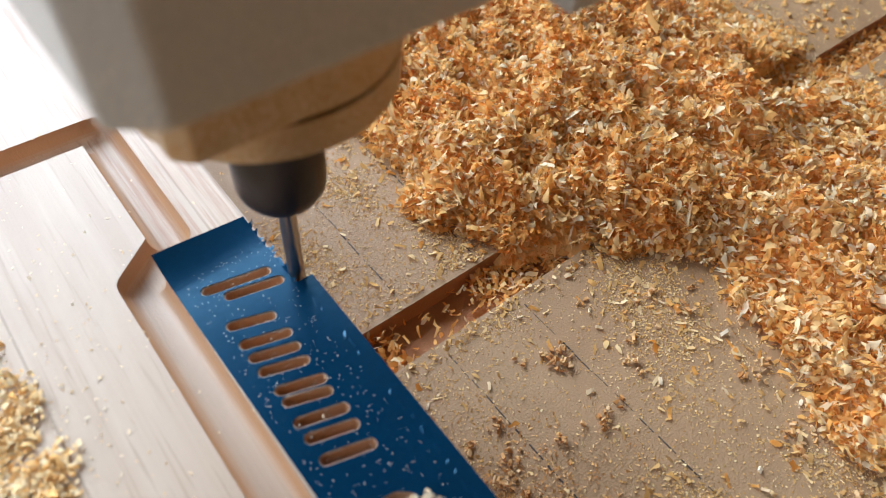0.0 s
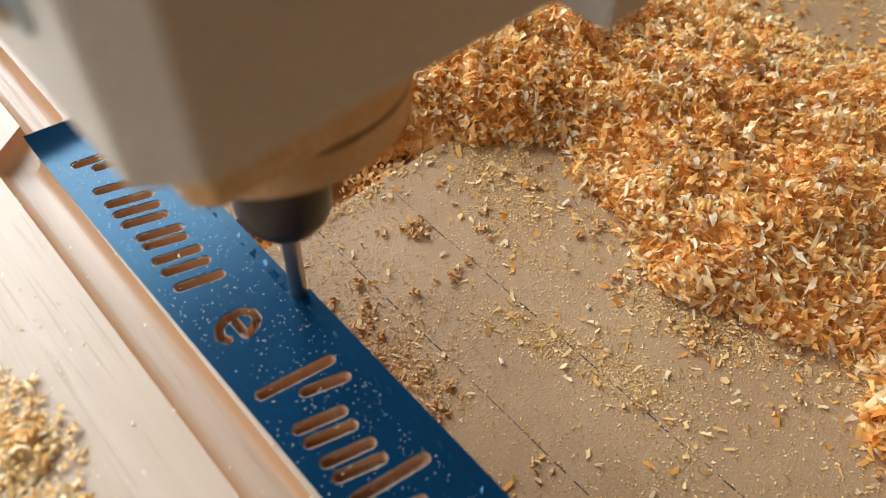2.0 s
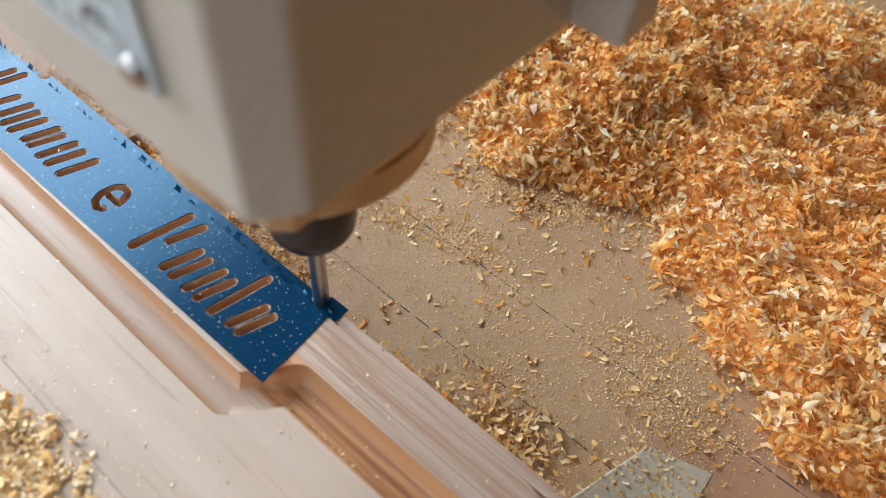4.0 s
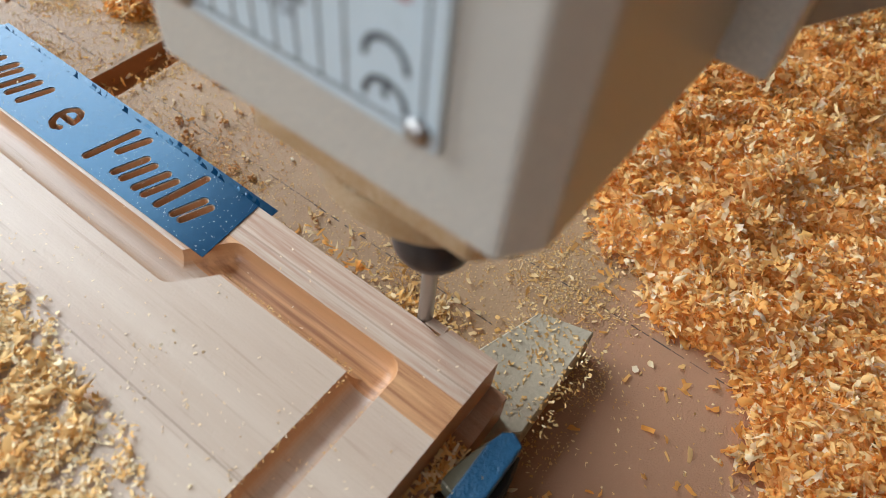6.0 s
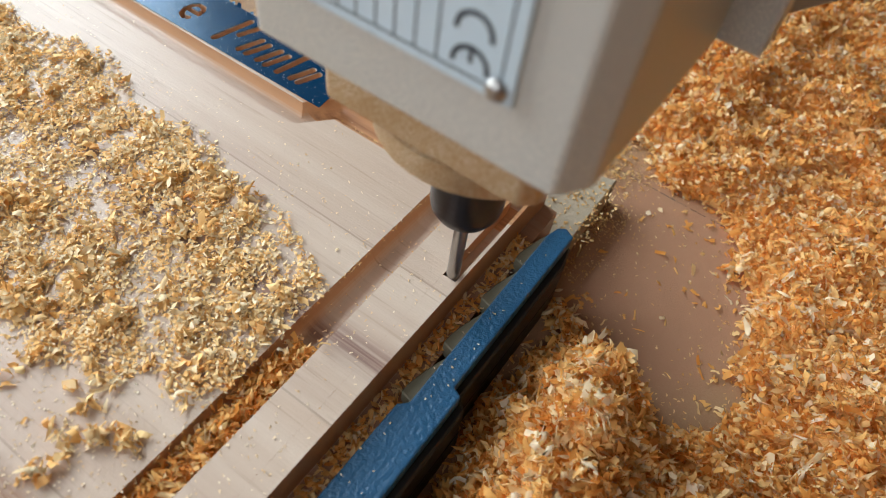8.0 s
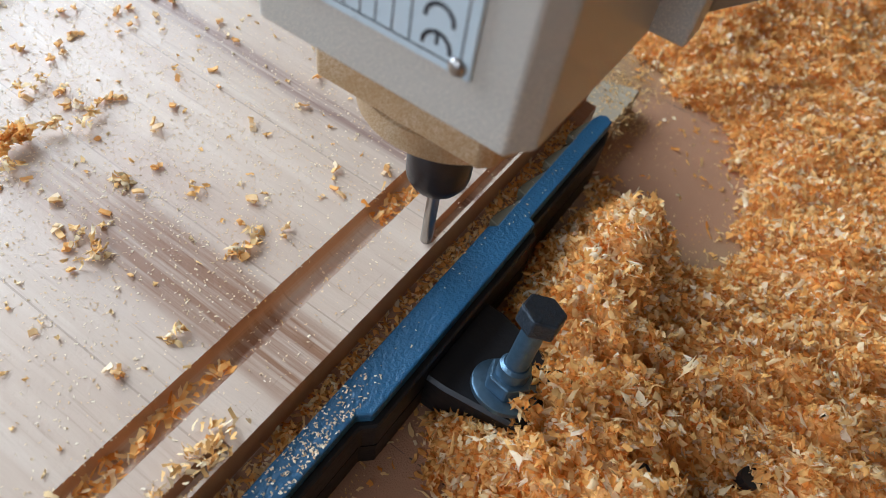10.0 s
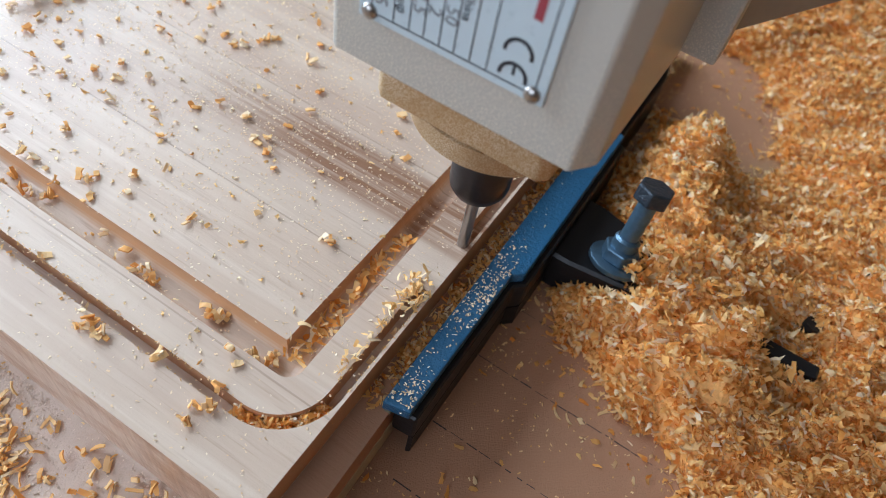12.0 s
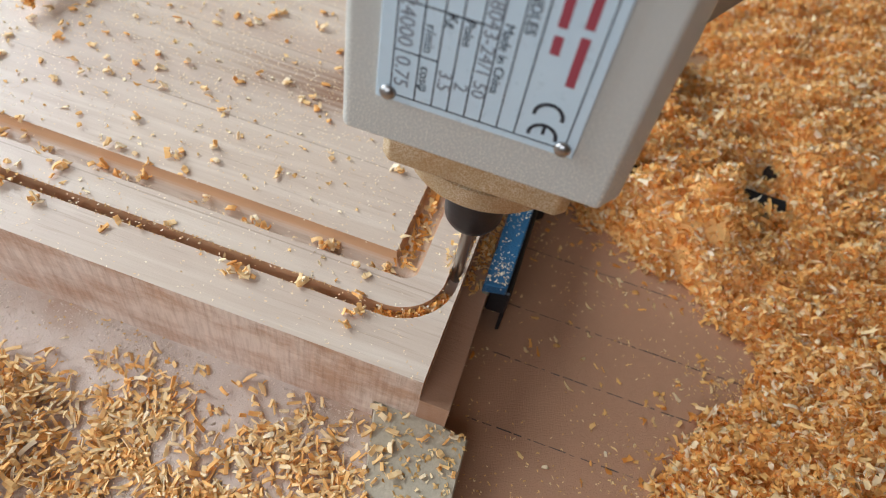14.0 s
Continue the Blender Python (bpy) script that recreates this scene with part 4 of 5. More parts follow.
def heap():
    rnd = np.random.RandomState(11)
    step = 0.003
    gx, gy = np.arange(-0.30, 0.451, step), np.arange(-0.46, 0.301, step)
    G = np.stack(np.meshgrid(gx, gy, indexing="ij"), -1)
    H = heap_height(G.reshape(-1, 2)).reshape(G.shape[:2])
    b_v = [(*G[i, j], H[i, j] - 0.0028) for i in range(len(gx)) for j in range(len(gy))]
    m = len(gy)
    f = [(i * m + j, (i + 1) * m + j, (i + 1) * m + j + 1, i * m + j + 1) for i in range(len(gx) - 1) for j in range(m - 1) if H[i:i + 2, j:j + 2].max() > 0]
    me = bpy.data.meshes.new("shavings_bed")
    me.from_pydata(b_v, [], f)
    me.materials.append(M_base)
    tagged(new("shavings_bed", me), "packed orange shavings at the bottom of the heap", "wood shavings", kind="stuff")

    def dense(p):
        h = heap_height(p)
        near = np.exp(-np.maximum(np.hypot(p[:, 0] - 0.02, p[:, 1] + 0.08) - 0.26, 0) / 0.10)
        return np.where(h > 0.0003, 0.25 + 0.75 * near, 0) 
    p = scatter(rnd, 185000, -0.26, 0.36, -0.36, 0.26, dense)
    z = heap_height(p) - 0.0022 + rnd.uniform(0, 0.0026, len(p))
    flakes("shavings_heap", p, z, 0.0032, 0.0012, 0.55, 3.2, M_chip, "heap of curled orange and cream wood shavings", rnd)
    p = scatter(rnd, 215000, -0.25, 0.33, -0.34, 0.25, dense)
    petals("ragged_shavings", p, heap_height(p) - 0.0008 + rnd.uniform(0, 0.0022, len(p)), 0.0033, 0.0014, 0.50, M_chip, "ragged orange shavings in loose layers on the heap", rnd)
    p = scatter(rnd, 90000, -0.25, 0.30, -0.33, 0.24, lambda q: dense(q) * ((0.04 + 1.3 * ripple(q, 330, 51) ** 2) * (0.45 + 0.9 * np.clip((q[:, 1] + 0.08) / 0.12, 0, 1)) + 0.9 * on_mound(q)))
    petals("pale_shavings", p, heap_height(p) + 0.0004 + rnd.uniform(0.0, 0.0018, len(p)), 0.0037, 0.0014, 0.50, M_pale, "large pale petals of wood on top of the heap", rnd)
    # loose flakes beyond the edge
    def fringe(p):
        d = inside_depth(HEAP_EDGE, p)
        d = np.where((d > 0) & (heap_height(p) <= 0), -0.004 - 0.25 * np.maximum(p[:, 0] - 0.21, 0), d)
        return np.where((d < 0) & ~on_board(p) & ~in_slot(p), np.exp(d / 0.010) * 0.8 + 0.02, 0)
    p = scatter(rnd, 22000, -0.26, 0.32, -0.22, 0.20, fringe)
    flakes("loose_shavings", p, np.zeros(len(p)) + 0.0001, 0.0026, 0.0011, 0.25, 1.2, M_chip, "loose shavings on the machine bed", rnd)
    p = scatter(rnd, 9000, 0.17, 0.36, -0.02, 0.25, lambda q: np.where(in_slot(q), 0.15, 0.25 + 0.6 * ripple(q, 170, 91)) * np.exp(-np.maximum(q[:, 0] - 0.22, 0) / 0.05))
    petals("thin_shavings", p, np.maximum(heap_height(p), 0.0) + np.where(in_slot(p), -0.0055, 0.0001), 0.0034, 0.0015, 0.35, M_chip, "thinly strewn shavings at the back of the bed", rnd)
    # dust and splinters on the bed
    def dusty(p):
        d = inside_depth(HEAP_EDGE, p)
        clean = np.exp(-(((p[:, 0] - 0.055) / 0.035) ** 2 + ((p[:, 1] + 0.130) / 0.022) ** 2)) + np.exp(-(((p[:, 0] + 0.15) / 0.05) ** 2 + ((p[:, 1] + 0.14) / 0.03) ** 2))
        k = (0.10 + 0.9 * ripple(p, 190, 9) ** 3) * (0.35 + np.exp(np.minimum(d, 0) / 0.03))
        return np.where(on_board(p) | in_slot(p), 0, k) * (1 - 0.85 * np.clip(clean, 0, 1))
    p = scatter(rnd, 170000, -0.26, 0.32, -0.22, 0.20, dusty)
    flakes("bed_dust", p, np.zeros(len(p)) + 0.00005, 0.0008, 0.00042, 0.3, 0.8, M_dust, "fine wood dust on the machine bed", rnd)
    p = scatter(rnd, 95000, 0.034, 0.150, -0.115, 0.125, lambda q: np.clip(dusty(q) * 1.6, 0.12, 1) * ~on_board(q))
    p = p[(np.abs(p[:, 1] - 0.0705) > 0.0078)]
    flakes("bed_grains", p, np.zeros(len(p)) + 0.00004, 0.00048, 0.00034, 0.4, 0.5, M_dust, "granular wood dust on the machine bed", rnd)
    p = scatter(rnd, 3600, 0.036, 0.30, 0.0635, 0.0775, lambda q: np.where((q[:, 0] < 0.054) | (q[:, 0] > 0.080), 0.95, 0.12))
    flakes("slot_shavings", p, np.full(len(p), -0.0066) + rnd.uniform(0, 0.004, len(p)), 0.0026, 0.0010, 0.5, 1.2, M_chip, "shavings fallen into the bed slot", rnd)
    p = scatter(rnd, 900, 0.036, 0.13, 0.060, 0.081, lambda q: (np.abs(np.abs(q[:, 1] - 0.0705) - 0.0085) < 0.0013) * 1.0)
    flakes("slot_crumbs", p, np.zeros(len(p)) + rnd.uniform(0, 0.0006, len(p)), 0.0012, 0.0008, 0.5, 0.8, M_dust, "pale crumbs along the slot edges", rnd)
    p = scatter(rnd, 6500, -0.02, 0.16, -0.11, 0.16, lambda q: dusty(q) * 0.9)
    flakes("splinters", p, np.zeros(len(p)) + 0.0001, 0.0022, 0.0008, 0.3, 0.8, M_dust, "small splinters on the machine bed", rnd)


BOARD_PILE = [(-0.020, 0.120), (-0.016, 0.060), (-0.012, 0.035), (-0.018, 0.004), (-0.015, -0.023), (-0.022, -0.040), (-0.026, -0.056), (-0.030, -0.072), (-0.066, -0.072), (-0.076, -0.046), (-0.080, -0.020), (-0.085, 0.02), (-0.10, 0.12)]


def in_groove(p, wide=0.0041):
    d = np.full(len(p), 1e9)
    for a, b in zip(GROOVE, GROOVE[1:] + GROOVE[:1]):
        a, b = np.array(a), np.array(b)
        e = b - a
        h = np.clip(((p - a) @ e) / (e @ e), 0, 1)
        d = np.minimum(d, np.hypot(*((p - a) - h[:, None] * e).T))
    return d < wide


BLOWN = []                        # (thing, when, where to, how long)


def board_shavings():
    rnd = np.random.RandomState(21)

    def level(p):
        return np.where(in_groove(p, 0.0036), TOP - 0.0046, TOP)

    def pile(p):
        d = inside_depth(BOARD_PILE, p) + 0.006 * (ripple(p, 330, 52) - 0.5)
        patch = np.clip((0.5 * ripple(p, 420, 2) + 0.5 * ripple(p, 1300, 57) - 0.28) / 0.34, 0, 1)
        band = np.exp(-np.maximum(d - 0.014, 0) / 0.020)
        return np.where(on_board(p), np.clip(0.45 + d / 0.006, 0, 1) * (0.10 + 0.90 * patch) * (0.16 + 0.84 * band), 0)
    def in_patches(name, p, z, make):
        near = p[:, 1] < 0.070
        make(name, p[~near], z[~near])
        hub = np.array([(-0.012 - 0.030 * a, 0.055 - 0.028 * b) for a in range(4) for b in range(5)])
        own = np.argmin(((p[:, None, :] + 0.004 * np.sin(900 * p[:, None, ::-1]) - hub[None]) ** 2).sum(-1), 1)
        for k, (hx, hy) in enumerate(hub):
            pick = near & (own == k)
            if pick.sum() > 3:
                BLOWN.append((make(name, p[pick], z[pick]), 8.35 + 1.5 * (-0.012 - hx) / 0.09 + 0.05 * (k % 5), (-0.010, 0.17, 0.002), 0.35))
    p = scatter(rnd, 150000, -0.13, 0.0, -0.085, 0.125, pile)
    in_patches("board_dust", p, level(p) + rnd.uniform(0, 0.0011, len(p)) * (0.3 + ripple(p, 420, 2)), lambda m, q, z: flakes(m, q, z, 0.0011, 0.00062, 0.28, 0.9, M_gold, "fine golden shavings spread on the board", rnd))
    p = scatter(rnd, 5200, -0.13, 0.0, -0.085, 0.125, pile)
    in_patches("board_shavings", p, level(p) + rnd.uniform(0.0, 0.0012, len(p)), lambda m, q, z: petals(m, q, z, 0.0026, 0.0011, 0.28, M_gold, "golden shavings lying on the board", rnd))
    seeds = scatter(rnd, 900, -0.15, 0.0, -0.085, 0.125, lambda q: pile(q) * 0.5 + 0.05 * (inside_depth(BOARD_PILE, q) > -0.004) + 0.22 * ((q[:, 0] < -0.045) & (q[:, 0] > -0.125) & (q[:, 1] < 0.02) & (q[:, 1] > -0.068)))
    p, z = clusters(rnd, seeds, 5, 22, 0.0022, level, 0.0022)
    in_patches("board_clumps", p, z, lambda m, q, z: petals(m, q, z, 0.0028, 0.0012, 0.38, M_gold, "small clumps of golden shavings on the board", rnd))
    # the groove's own filling, carried off as the tool goes by
    for k in range(7):
        xa = -0.044 - 0.008 * k
        q = np.stack([rnd.uniform(xa - 0.009, xa, 110), rnd.normal(-0.0778, 0.0019, 110)], 1)
        q = q[np.abs(q[:, 1] + 0.0778) < 0.0042]
        fill = petals("groove_filling", q, np.full(len(q), TOP - 0.0046) + rnd.uniform(0, 0.0030, len(q)), 0.0030, 0.0011, 0.5, M_chip, "orange shavings packed in the juice groove", rnd)
        BLOWN.append((fill, 8.5 + 0.22 * k, (-0.02, 0.16, 0.008), 0.35))

    def wide(p):
        return np.where(on_board(p) & (p[:, 0] < 0.0), 0.15 + 0.85 * np.clip((-p[:, 0]) / 0.06, 0, 1) * np.clip((p[:, 0] + 0.17) / 0.06, 0.1, 1) * np.clip((p[:, 1] + 0.10) / 0.05, 0.1, 1), 0.04)
    p = scatter(rnd, 26000, X0, 0.03, -0.095, 0.16, wide)
    p = p[on_board(p)]
    flakes("board_specks", p, level(p) + 0.00005, 0.00062, 0.00036, 0.15, 0.3, M_crumb, "specks of wood dust on the board", rnd)
    seeds = scatter(rnd, 320, -0.185, -0.03, -0.072, 0.14, lambda q: (0.25 + 0.75 * ripple(q, 160, 6)) * np.where(q[:, 1] > 0.03, 1.9, np.where(q[:, 1] > -0.03, 1.0, 0.35)))
    p, z = clusters(rnd, seeds, 1, 3, 0.0009, level)
    flakes("board_flakes", p, z + 0.0001, 0.0026, 0.0013, 0.3, 1.4, M_peach, "single orange flakes on the board", rnd, 0.0004)
    p = scatter(rnd, 900, -0.19, -0.02, -0.072, 0.14, lambda q: (0.2 + 0.8 * ripple(q, 240, 26)) * np.where(q[:, 1] > 0.0, 1.0, 0.5))
    petals("board_curls", p, level(p) + 0.0001, 0.0017, 0.0008, 0.3, M_gold, "small pale curls dotted over the board", rnd)
    # along the near juice groove, in its clamp-side corner and in the contour cut
    seeds = np.stack([rnd.normal(-0.1702, 0.0012, 22), rnd.uniform(-0.075, 0.10, 22)], 1)
    q, z = clusters(rnd, seeds, 2, 9, 0.0014, level)
    flakes("groove_shavings", q, z + 0.0002, 0.0030, 0.0012, 0.5, 1.6, M_peach, "clusters of shavings in the juice groove", rnd, 0.0004)
    q = np.stack([rnd.uniform(-0.168, -0.035, 700), rnd.normal(-0.0775, 0.0016, 700)], 1)
    q = q[((q[:, 0] > -0.062) & (ripple(q, 240, 12) > 0.4)) | ((q[:, 0] < -0.118) & (rnd.uniform(0, 1, len(q)) < 0.55))]
    flakes("groove_shavings", q, level(q) + rnd.uniform(0, 0.0015, len(q)), 0.0032, 0.0011, 0.4, 1.5, M_chip, "clusters of shavings in the juice groove", rnd)
    ring = np.array(rounded_path())
    t = rnd.uniform(0, 1, 900)
    a = ring[38 + (t * 12).astype(int)]
    c1 = np.stack([rnd.normal(CX0, 0.0011, 420), rnd.uniform(-0.075, 0.11, 420)], 1)
    c2 = np.stack([rnd.uniform(-0.170, -0.134, 160), rnd.normal(CY0 + 0.0004, 0.0011, 160)], 1)
    q = np.concatenate([a + rnd.normal(0, 0.0009, a.shape), c1[ripple(c1, 260, 4) > 0.35], c2])[:700]
    flakes("cut_shavings", q, np.full(len(q), FLOOR_Z + 0.0002) + rnd.uniform(0, 0.0036, len(q)), 0.0028, 0.0010, 0.5, 1.4, M_chip, "shavings packed in the fresh cut", rnd)
    seeds = np.stack([np.full(20, -0.1895) + rnd.normal(0, 0.0032, 20), rnd.uniform(-0.075, 0.11, 20)], 1)
    q, z = clusters(rnd, seeds, 1, 9, 0.0012, lambda c: np.full(len(c), TOP))
    z, q = z[on_board(q)], q[on_board(q)]
    flakes("edge_shavings", q, z + 0.0001, 0.0030, 0.0012, 0.5, 1.6, M_peach, "little heaps of flakes beside the cut", rnd, 0.0004)
    q = np.stack([np.full(90, 0.0362) + rnd.normal(0, 0.0006, 90), rnd.uniform(-0.082, -0.035, 90)], 1)
    q = q[ripple(q, 330, 41) > 0.55]
    flakes("edge_curls", q, np.full(len(q), TOP - 0.0030) + rnd.uniform(0, 0.002, len(q)), 0.0024, 0.0006, 0.6, 3.0, M_chip, "small curls clinging to the board edge", rnd)
    q = np.concatenate([np.stack([rnd.uniform(-0.166, 0.016, 420), -0.0735 + rnd.normal(0, 0.0004, 420)], 1),
                        np.stack([rnd.uniform(-0.166, 0.016, 110), -0.0814 + rnd.normal(0, 0.0002, 110)], 1),
                        np.stack([0.0150 + rnd.normal(0, 0.0002, 40), rnd.uniform(-0.073, -0.036, 40)], 1)])
    flakes("edge_fuzz", q, np.full(len(q), TOP - 0.0003), 0.0007, 0.00024, 0.6, 1.5, M_dust, "torn fibres along the groove edges", rnd)
    q = np.concatenate([np.stack([CX0 + rnd.choice([-1, 1], 500) * 0.0019 + rnd.normal(0, 0.0002, 500), rnd.uniform(-0.076, 0.12, 500)], 1),
                        np.stack([rnd.uniform(-0.168, -0.133, 160), CY0 + rnd.choice([-1, 1], 160) * 0.0019 + rnd.normal(0, 0.0002, 160)], 1)])
    flakes("edge_fuzz", q, np.full(len(q), TOP - 0.0003), 0.0009, 0.00032, 0.7, 1.5, M_dust, "torn fibres along the fresh cut", rnd)
    q = np.concatenate([np.stack([rnd.normal(-0.1345, 0.0035, 80), rnd.normal(CY0 + 0.0012, 0.0022, 80)], 1), np.stack([rnd.uniform(-0.166, -0.136, 50), CY0 + 0.003 + rnd.normal(0, 0.0010, 50)], 1)])
    q = q[(q[:, 1] > -0.0955) & (q[:, 1] < -0.082)]
    flakes("entry_shavings", q, np.full(len(q), TOP + 0.0001) + rnd.uniform(0, 0.0010, len(q)), 0.0024, 0.0009, 0.45, 1.6, M_gold, "small heap of shavings where the cut began", rnd)
    q = np.stack([rnd.normal(0.0500, 0.0055, 420), rnd.normal(-0.0660, 0.0090, 420)], 1)
    q = q[(q[:, 0] > 0.0375) & (inside_depth([(0.040, -0.0835), (0.066, -0.0915), (0.070, -0.1055), (0.036, -0.106)], q) < -0.001)]
    flakes("bed_cluster", q, np.full(len(q), 0.0001) + rnd.uniform(0, 0.0012, len(q)), 0.0022, 0.0009, 0.45, 1.2, M_dust, "small heap of splinters beside the board", rnd)
    p = scatter(rnd, 9000, 0.036, 0.085, -0.002, 0.050, lambda q: np.exp(-((q[:, 0] - 0.046) / 0.017) ** 2 - ((q[:, 1] - 0.020) / 0.013) ** 2) * (0.2 + 0.8 * ripple(q, 420, 77)) * (q[:, 0] > 0.0362))
    flakes("bed_cluster", p, rnd.uniform(0.00005, 0.0005, len(p)), 0.0008, 0.0004, 0.4, 0.9, M_russet, "russet router dust beside the board", rnd)
    seeds = scatter(rnd, 420, 0.038, 0.135, -0.105, 0.055, lambda q: (0.10 + 0.90 * ripple(q, 260, 79) ** 2) * (heap_height(q) <= 0) * np.where(q[:, 1] > 0.0, 1.0, 0.12 + np.exp(np.minimum(inside_depth(HEAP_EDGE, q), 0) / 0.012)))
    p, z = clusters(rnd, seeds, 2, 9, 0.0016, lambda m: np.full(len(m), 0.0001), 0.0008)
    z, p = z[p[:, 0] > 0.0375], p[p[:, 0] > 0.0375]
    flakes("bed_pellets", p, z, 0.0012, 0.0006, 0.45, 0.6, M_russet, "russet and buff pellets of wood on the bed", rnd, 0.0006)
    p = scatter(rnd, 200, 0.040, 0.125, -0.045, 0.060, lambda q: 0.04 + 0.6 * ripple(q, 300, 78) ** 3)
    flakes("bed_chips", p, np.full(len(p), 0.0001), 0.0019, 0.0008, 0.3, 0.8, M_crumb, "single thick chips on the machine bed", rnd, 0.0004)
    # tape specks
    p = scatter(rnd, 1300, 0.015, 0.0331, -0.029, 0.096, lambda q: 0.3 + 0.7 * ripple(q, 220, 17))
    flakes("tape_specks", p, np.full(len(p), TOP + 0.0003), 0.00022, 0.00017, 0.2, 0.3, M_speck, "white dust specks on the blue tape", rnd)
    for k in range(9):
        c = np.array([(rnd.uniform(0.026, 0.0325), 0.0275 - 0.0036 * k)])
        q, z = clusters(rnd, c, 60, 110, 0.0016, lambda m: np.full(len(m), TOP + 0.0003), 0.0022)
        keep = (q[:, 0] < 0.0335) & (q[:, 0] > 0.015)
        crumbs = flakes("tape_crumbs", q[keep], z[keep], 0.0007, 0.0006, 0.5, 0.5, M_crumb, "crumbly dust heap on the blue tape", rnd, 0.0004)
        BLOWN.append((crumbs, 0.15 + 0.16 * k, (0.105 + 0.02 * rnd.uniform(), -0.02 * rnd.uniform(), 0.008 - TOP), 0.16))
    # ledge and clamp
    p = scatter(rnd, 1500, -0.165, 0.02, -0.1010, -0.0962, lambda q: 0.3 + 0.7 * ripple(q, 200, 19))
    flakes("ledge_shavings", p, np.full(len(p), 0.0206), 0.0024, 0.0009, 0.4, 1.2, M_chip, "shavings caught between board and clamp", rnd)
    p = scatter(rnd, 2600, -0.163, 0.02, -0.1085, -0.1020, lambda q: 0.02 + 0.85 * np.exp(-((q[:, 0] + 0.118) / 0.014) ** 2) + 0.5 * np.exp(-((q[:, 0] + 0.157) / 0.008) ** 2))
    flakes("clamp_dust", p, np.full(len(p), 0.0256), 0.0007, 0.0004, 0.4, 0.6, M_crumb, "pale dust on the blue clamp", rnd)
    # pile on the bed before the board
    pile2 = [(-0.214, 0.20), (-0.226, 0.03), (-0.212, -0.01), (-0.209, -0.050), (-0.210, -0.082), (-0.25, -0.098), (-0.34, -0.098), (-0.34, 0.20)]
    p = scatter(rnd, 30000, -0.33, -0.205, -0.10, 0.16, lambda q: np.clip(0.2 + inside_depth(pile2, q) / 0.02, 0, 1) * (0.05 + 0.95 * np.clip((0.6 * ripple(q, 210, 23) + 0.4 * ripple(q, 620, 24) - 0.30) / 0.4, 0, 1) ** 1.5 + 0.5 * np.exp(-((q[:, 0] + 0.245) / 0.018) ** 2 - ((q[:, 1] - 0.018) / 0.022) ** 2)))
    hump = 0.012 * np.exp(-((p[:, 0] + 0.245) / 0.016) ** 2 - ((p[:, 1] - 0.018) / 0.020) ** 2)
    flakes("front_shavings", p, hump * rnd.uniform(0, 1, len(p)) + 0.0001, 0.0038, 0.00095, 0.42, 1.6, M_peach, "peach wood chips strewn before the board", rnd, 0.0003)
    p = scatter(rnd, 2600, -0.265, -0.2050, -0.084, 0.02, lambda q: np.exp(-((q[:, 0] + 0.238) / 0.020) ** 2 - ((q[:, 1] + 0.068) / 0.030) ** 2) * (0.25 + 0.75 * ripple(q, 260, 71)))
    flakes("front_shavings", p, rnd.uniform(0.0001, 0.0012, len(p)), 0.0037, 0.0010, 0.42, 1.6, M_peach, "peach wood chips gathered beside the spacer strip", rnd, 0.0005)
    p = scatter(rnd, 140, -0.262, -0.204, -0.112, -0.084, lambda q: np.clip((q[:, 1] + 0.115) / 0.03, 0, 1))
    flakes("strip_chips", p, np.full(len(p), 0.0100), 0.0030, 0.0012, 0.3, 1.0, M_peach, "chips lying on the grey spacer strip", rnd, 0.0005)
    p = scatter(rnd, 40000, -0.30, -0.2045, -0.082, 0.10, lambda q: 0.12 + 0.88 * ripple(q, 170, 61) ** 2)
    flakes("front_dust", p, np.full(len(p), 0.00005), 0.00055, 0.00038, 0.3, 0.5, M_bed_dust, "pale dust on the bed before the board", rnd)
    p = scatter(rnd, 800, -0.262, -0.204, -0.113, -0.084, lambda q: 0.5 + 0.0 * q[:, 0])
    flakes("strip_dust", p, np.full(len(p), 0.0099), 0.0014, 0.0007, 0.3, 0.8, M_dust, "dust on the grey spacer strip", rnd)
    p = scatter(rnd, 500, 0.036, 0.067, -0.111, -0.086, lambda q: 0.7 + 0.0 * q[:, 0])
    flakes("strip_dust", p, np.full(len(p), 0.0099), 0.0010, 0.0006, 0.3, 0.6, M_dust, "dust on the grey spacer strip", rnd)


FLYERS = []


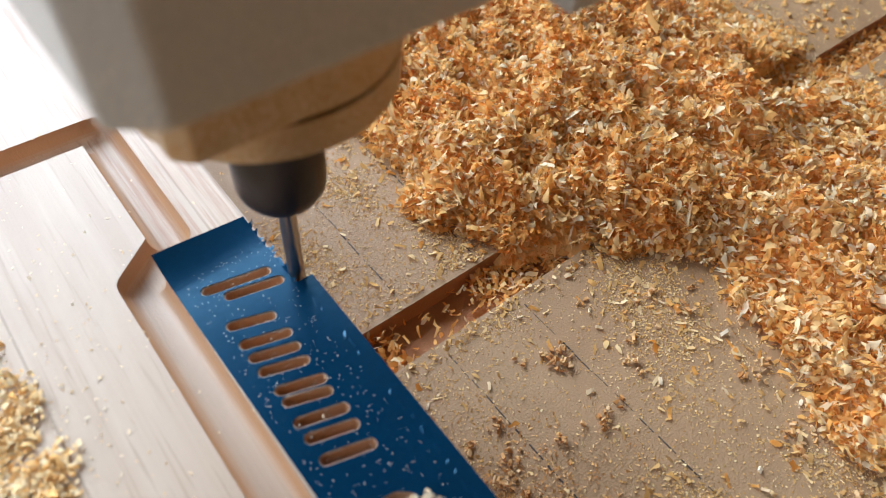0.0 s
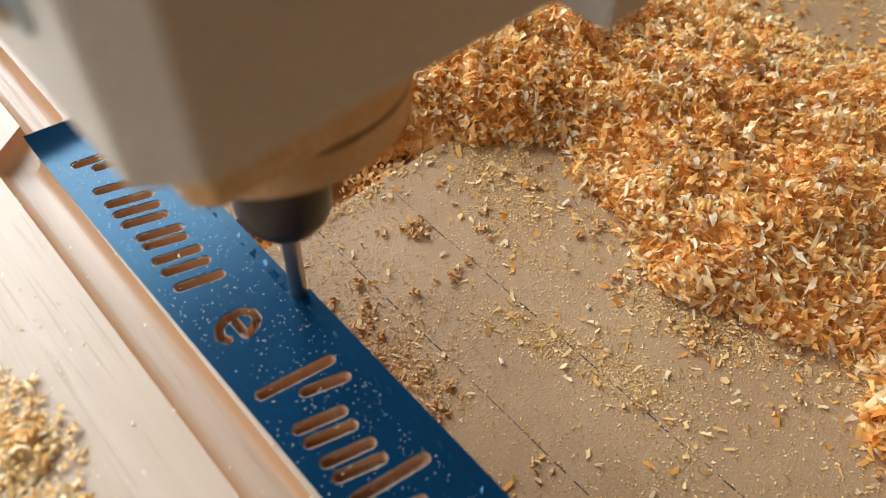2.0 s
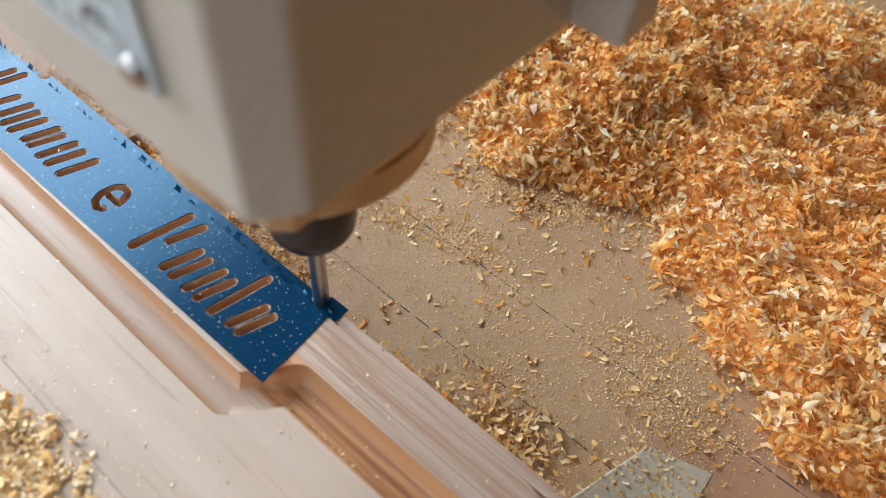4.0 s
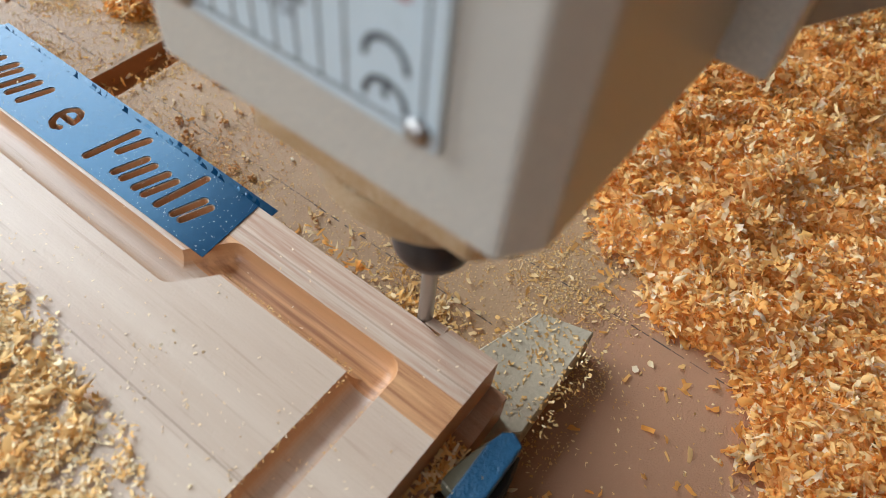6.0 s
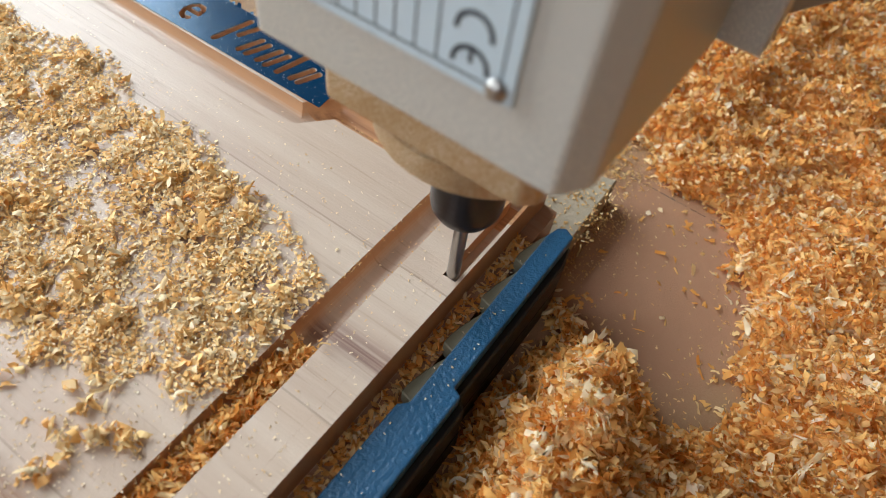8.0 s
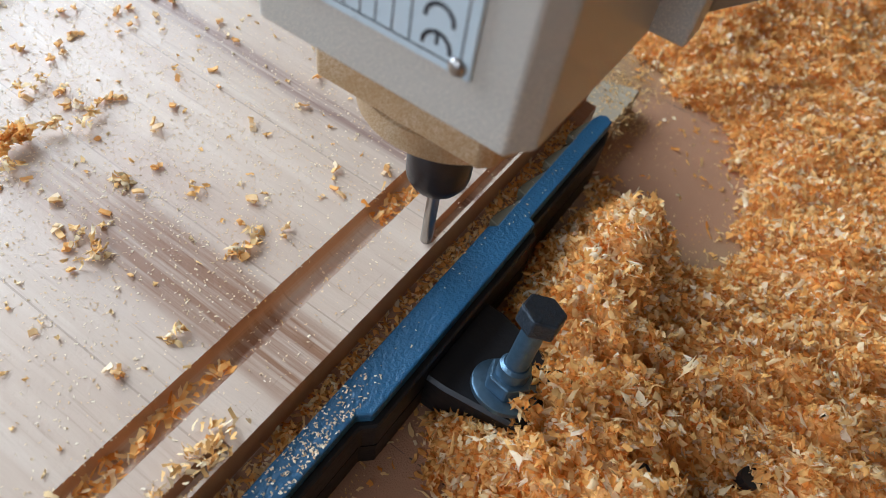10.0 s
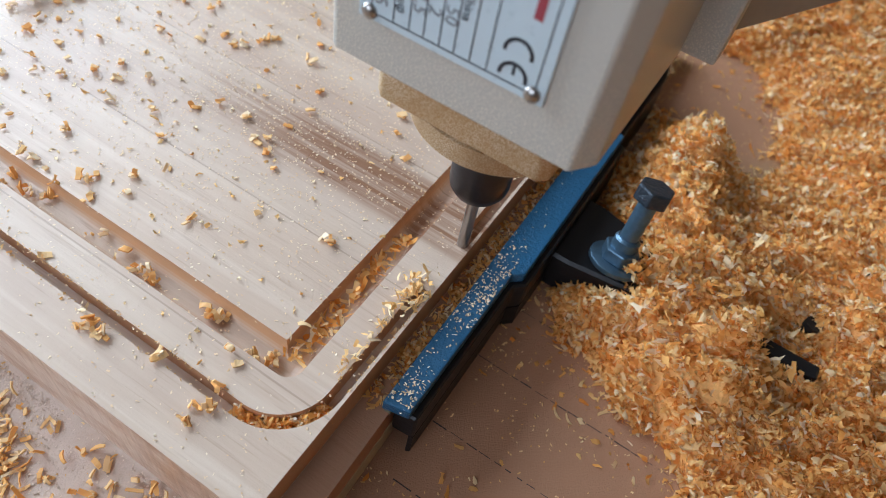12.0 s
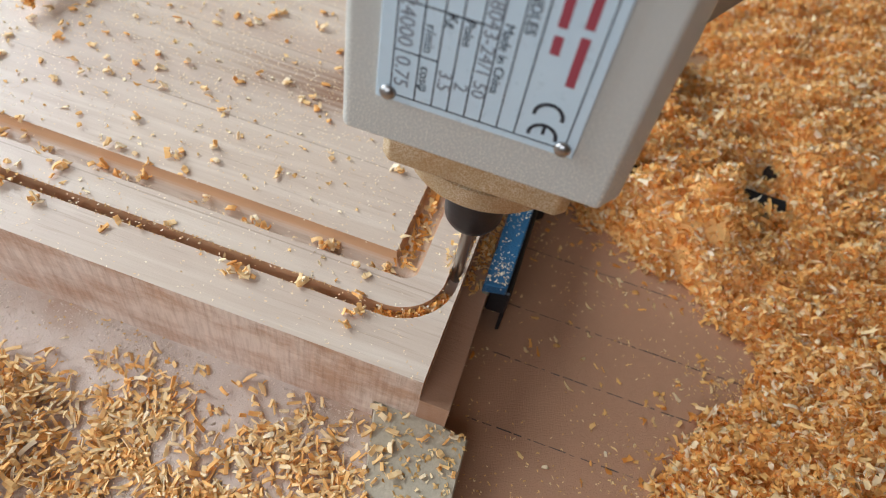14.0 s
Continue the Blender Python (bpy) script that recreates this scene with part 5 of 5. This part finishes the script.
def flying_chips():
    """Single chips that the cutter throws off towards the clamp side."""
    rnd = random.Random(17)
    for k in range(34):
        t = 0.4 + 13.3 * k / 33
        x, y = tool_path(t)
        b = bmesh.new()
        L, w = rnd.uniform(0.0012, 0.0026), rnd.uniform(0.0004, 0.0008)
        rows = [[b.verts.new((L * u, w * v * (1 - 0.5 * abs(u)), 0.0009 * u * u)) for v in (-1, 1)] for u in (-1, -0.3, 0.4, 1)]
        for p, q in zip(rows, rows[1:]):
            b.faces.new((p[0], p[1], q[1], q[0]))
        ob = mesh_object("flying_chip", b, M_chip)
        tagged(ob, "single pale chip thrown off by the cutter", "wood chip", "chips thrown off by the cutter")
        if x > 0.03:
            end = (x + rnd.uniform(0.012, 0.05), y + rnd.uniform(-0.03, 0.03), 0.0003)
        else:
            end = (x + rnd.uniform(-0.05, 0.0), y - rnd.uniform(0.028, 0.060), 0.0003)
        if -0.30 < end[0] < 0.45:
            h = float(heap_height(np.array([[end[0], end[1]]]))[0])
            end = (end[0], end[1], max(h, 0.0) + 0.0004)
        FLYERS.append((ob, t, (x, y, TOP - 0.0040), end, TOP + rnd.uniform(-0.005, 0.014)))


room()
spoilboard()
board = blank()
tape(board)
offcuts(board)
clamp()
bolt_set()
buried_bracket()
SPINDLE = spindle()
rating_plate(SPINDLE)
heap()
board_shavings()
flying_chips()


def motions():
    walk(SPINDLE, [(t / 4, pose(*tool_path(t / 4), 0)) for t in range(0, 57)])
    for ob, t, drop in OFFCUTS:
        up, down = pose(0, 0, 0), pose(0, 0, -drop)
        rows = [(0.0, up)] if t > 0.04 else []
        if t > 0.04:
            rows.append((t, up))
        rows += [(t + 0.067, down), (14.0, down)] if rows else [(0.0, down), (14.0, down)]
        walk(ob, rows)
    for ob, y, tilt in FLAPS:
        t = (0.0802 - y) / SPEED
        flat, curled = pose(0.0332, y, TOP + 0.00006), pose(0.0332, y, TOP + 0.0001, 0, tilt, 0)
        walk(ob, [(0.0, curled), (14.0, curled)] if t < 0.1 else [(0.0, flat), (t, flat), (t + 0.1, curled), (14.0, curled)])
    for ob, t, by, took in BLOWN:
        walk(ob, [(0.0, pose(0, 0, 0)), (t, pose(0, 0, 0)), (t + took * 0.5, pose(by[0] * 0.55, by[1] * 0.55, 0.006)), (t + took, pose(*by)), (14.0, pose(*by))])
    for ob, t, start, end, high in FLYERS:
        mid = Vector(start) * 0.45 + Vector(end) * 0.55
        walk(ob, [(0.0, pose(*start)), (t, pose(*start)), (t + 0.1, pose(mid.x, mid.y, high, 70, 40, 20)), (t + 0.2, pose(*end, 5, 8, 50)), (14.0, pose(*end, 5, 8, 50))])


motions()
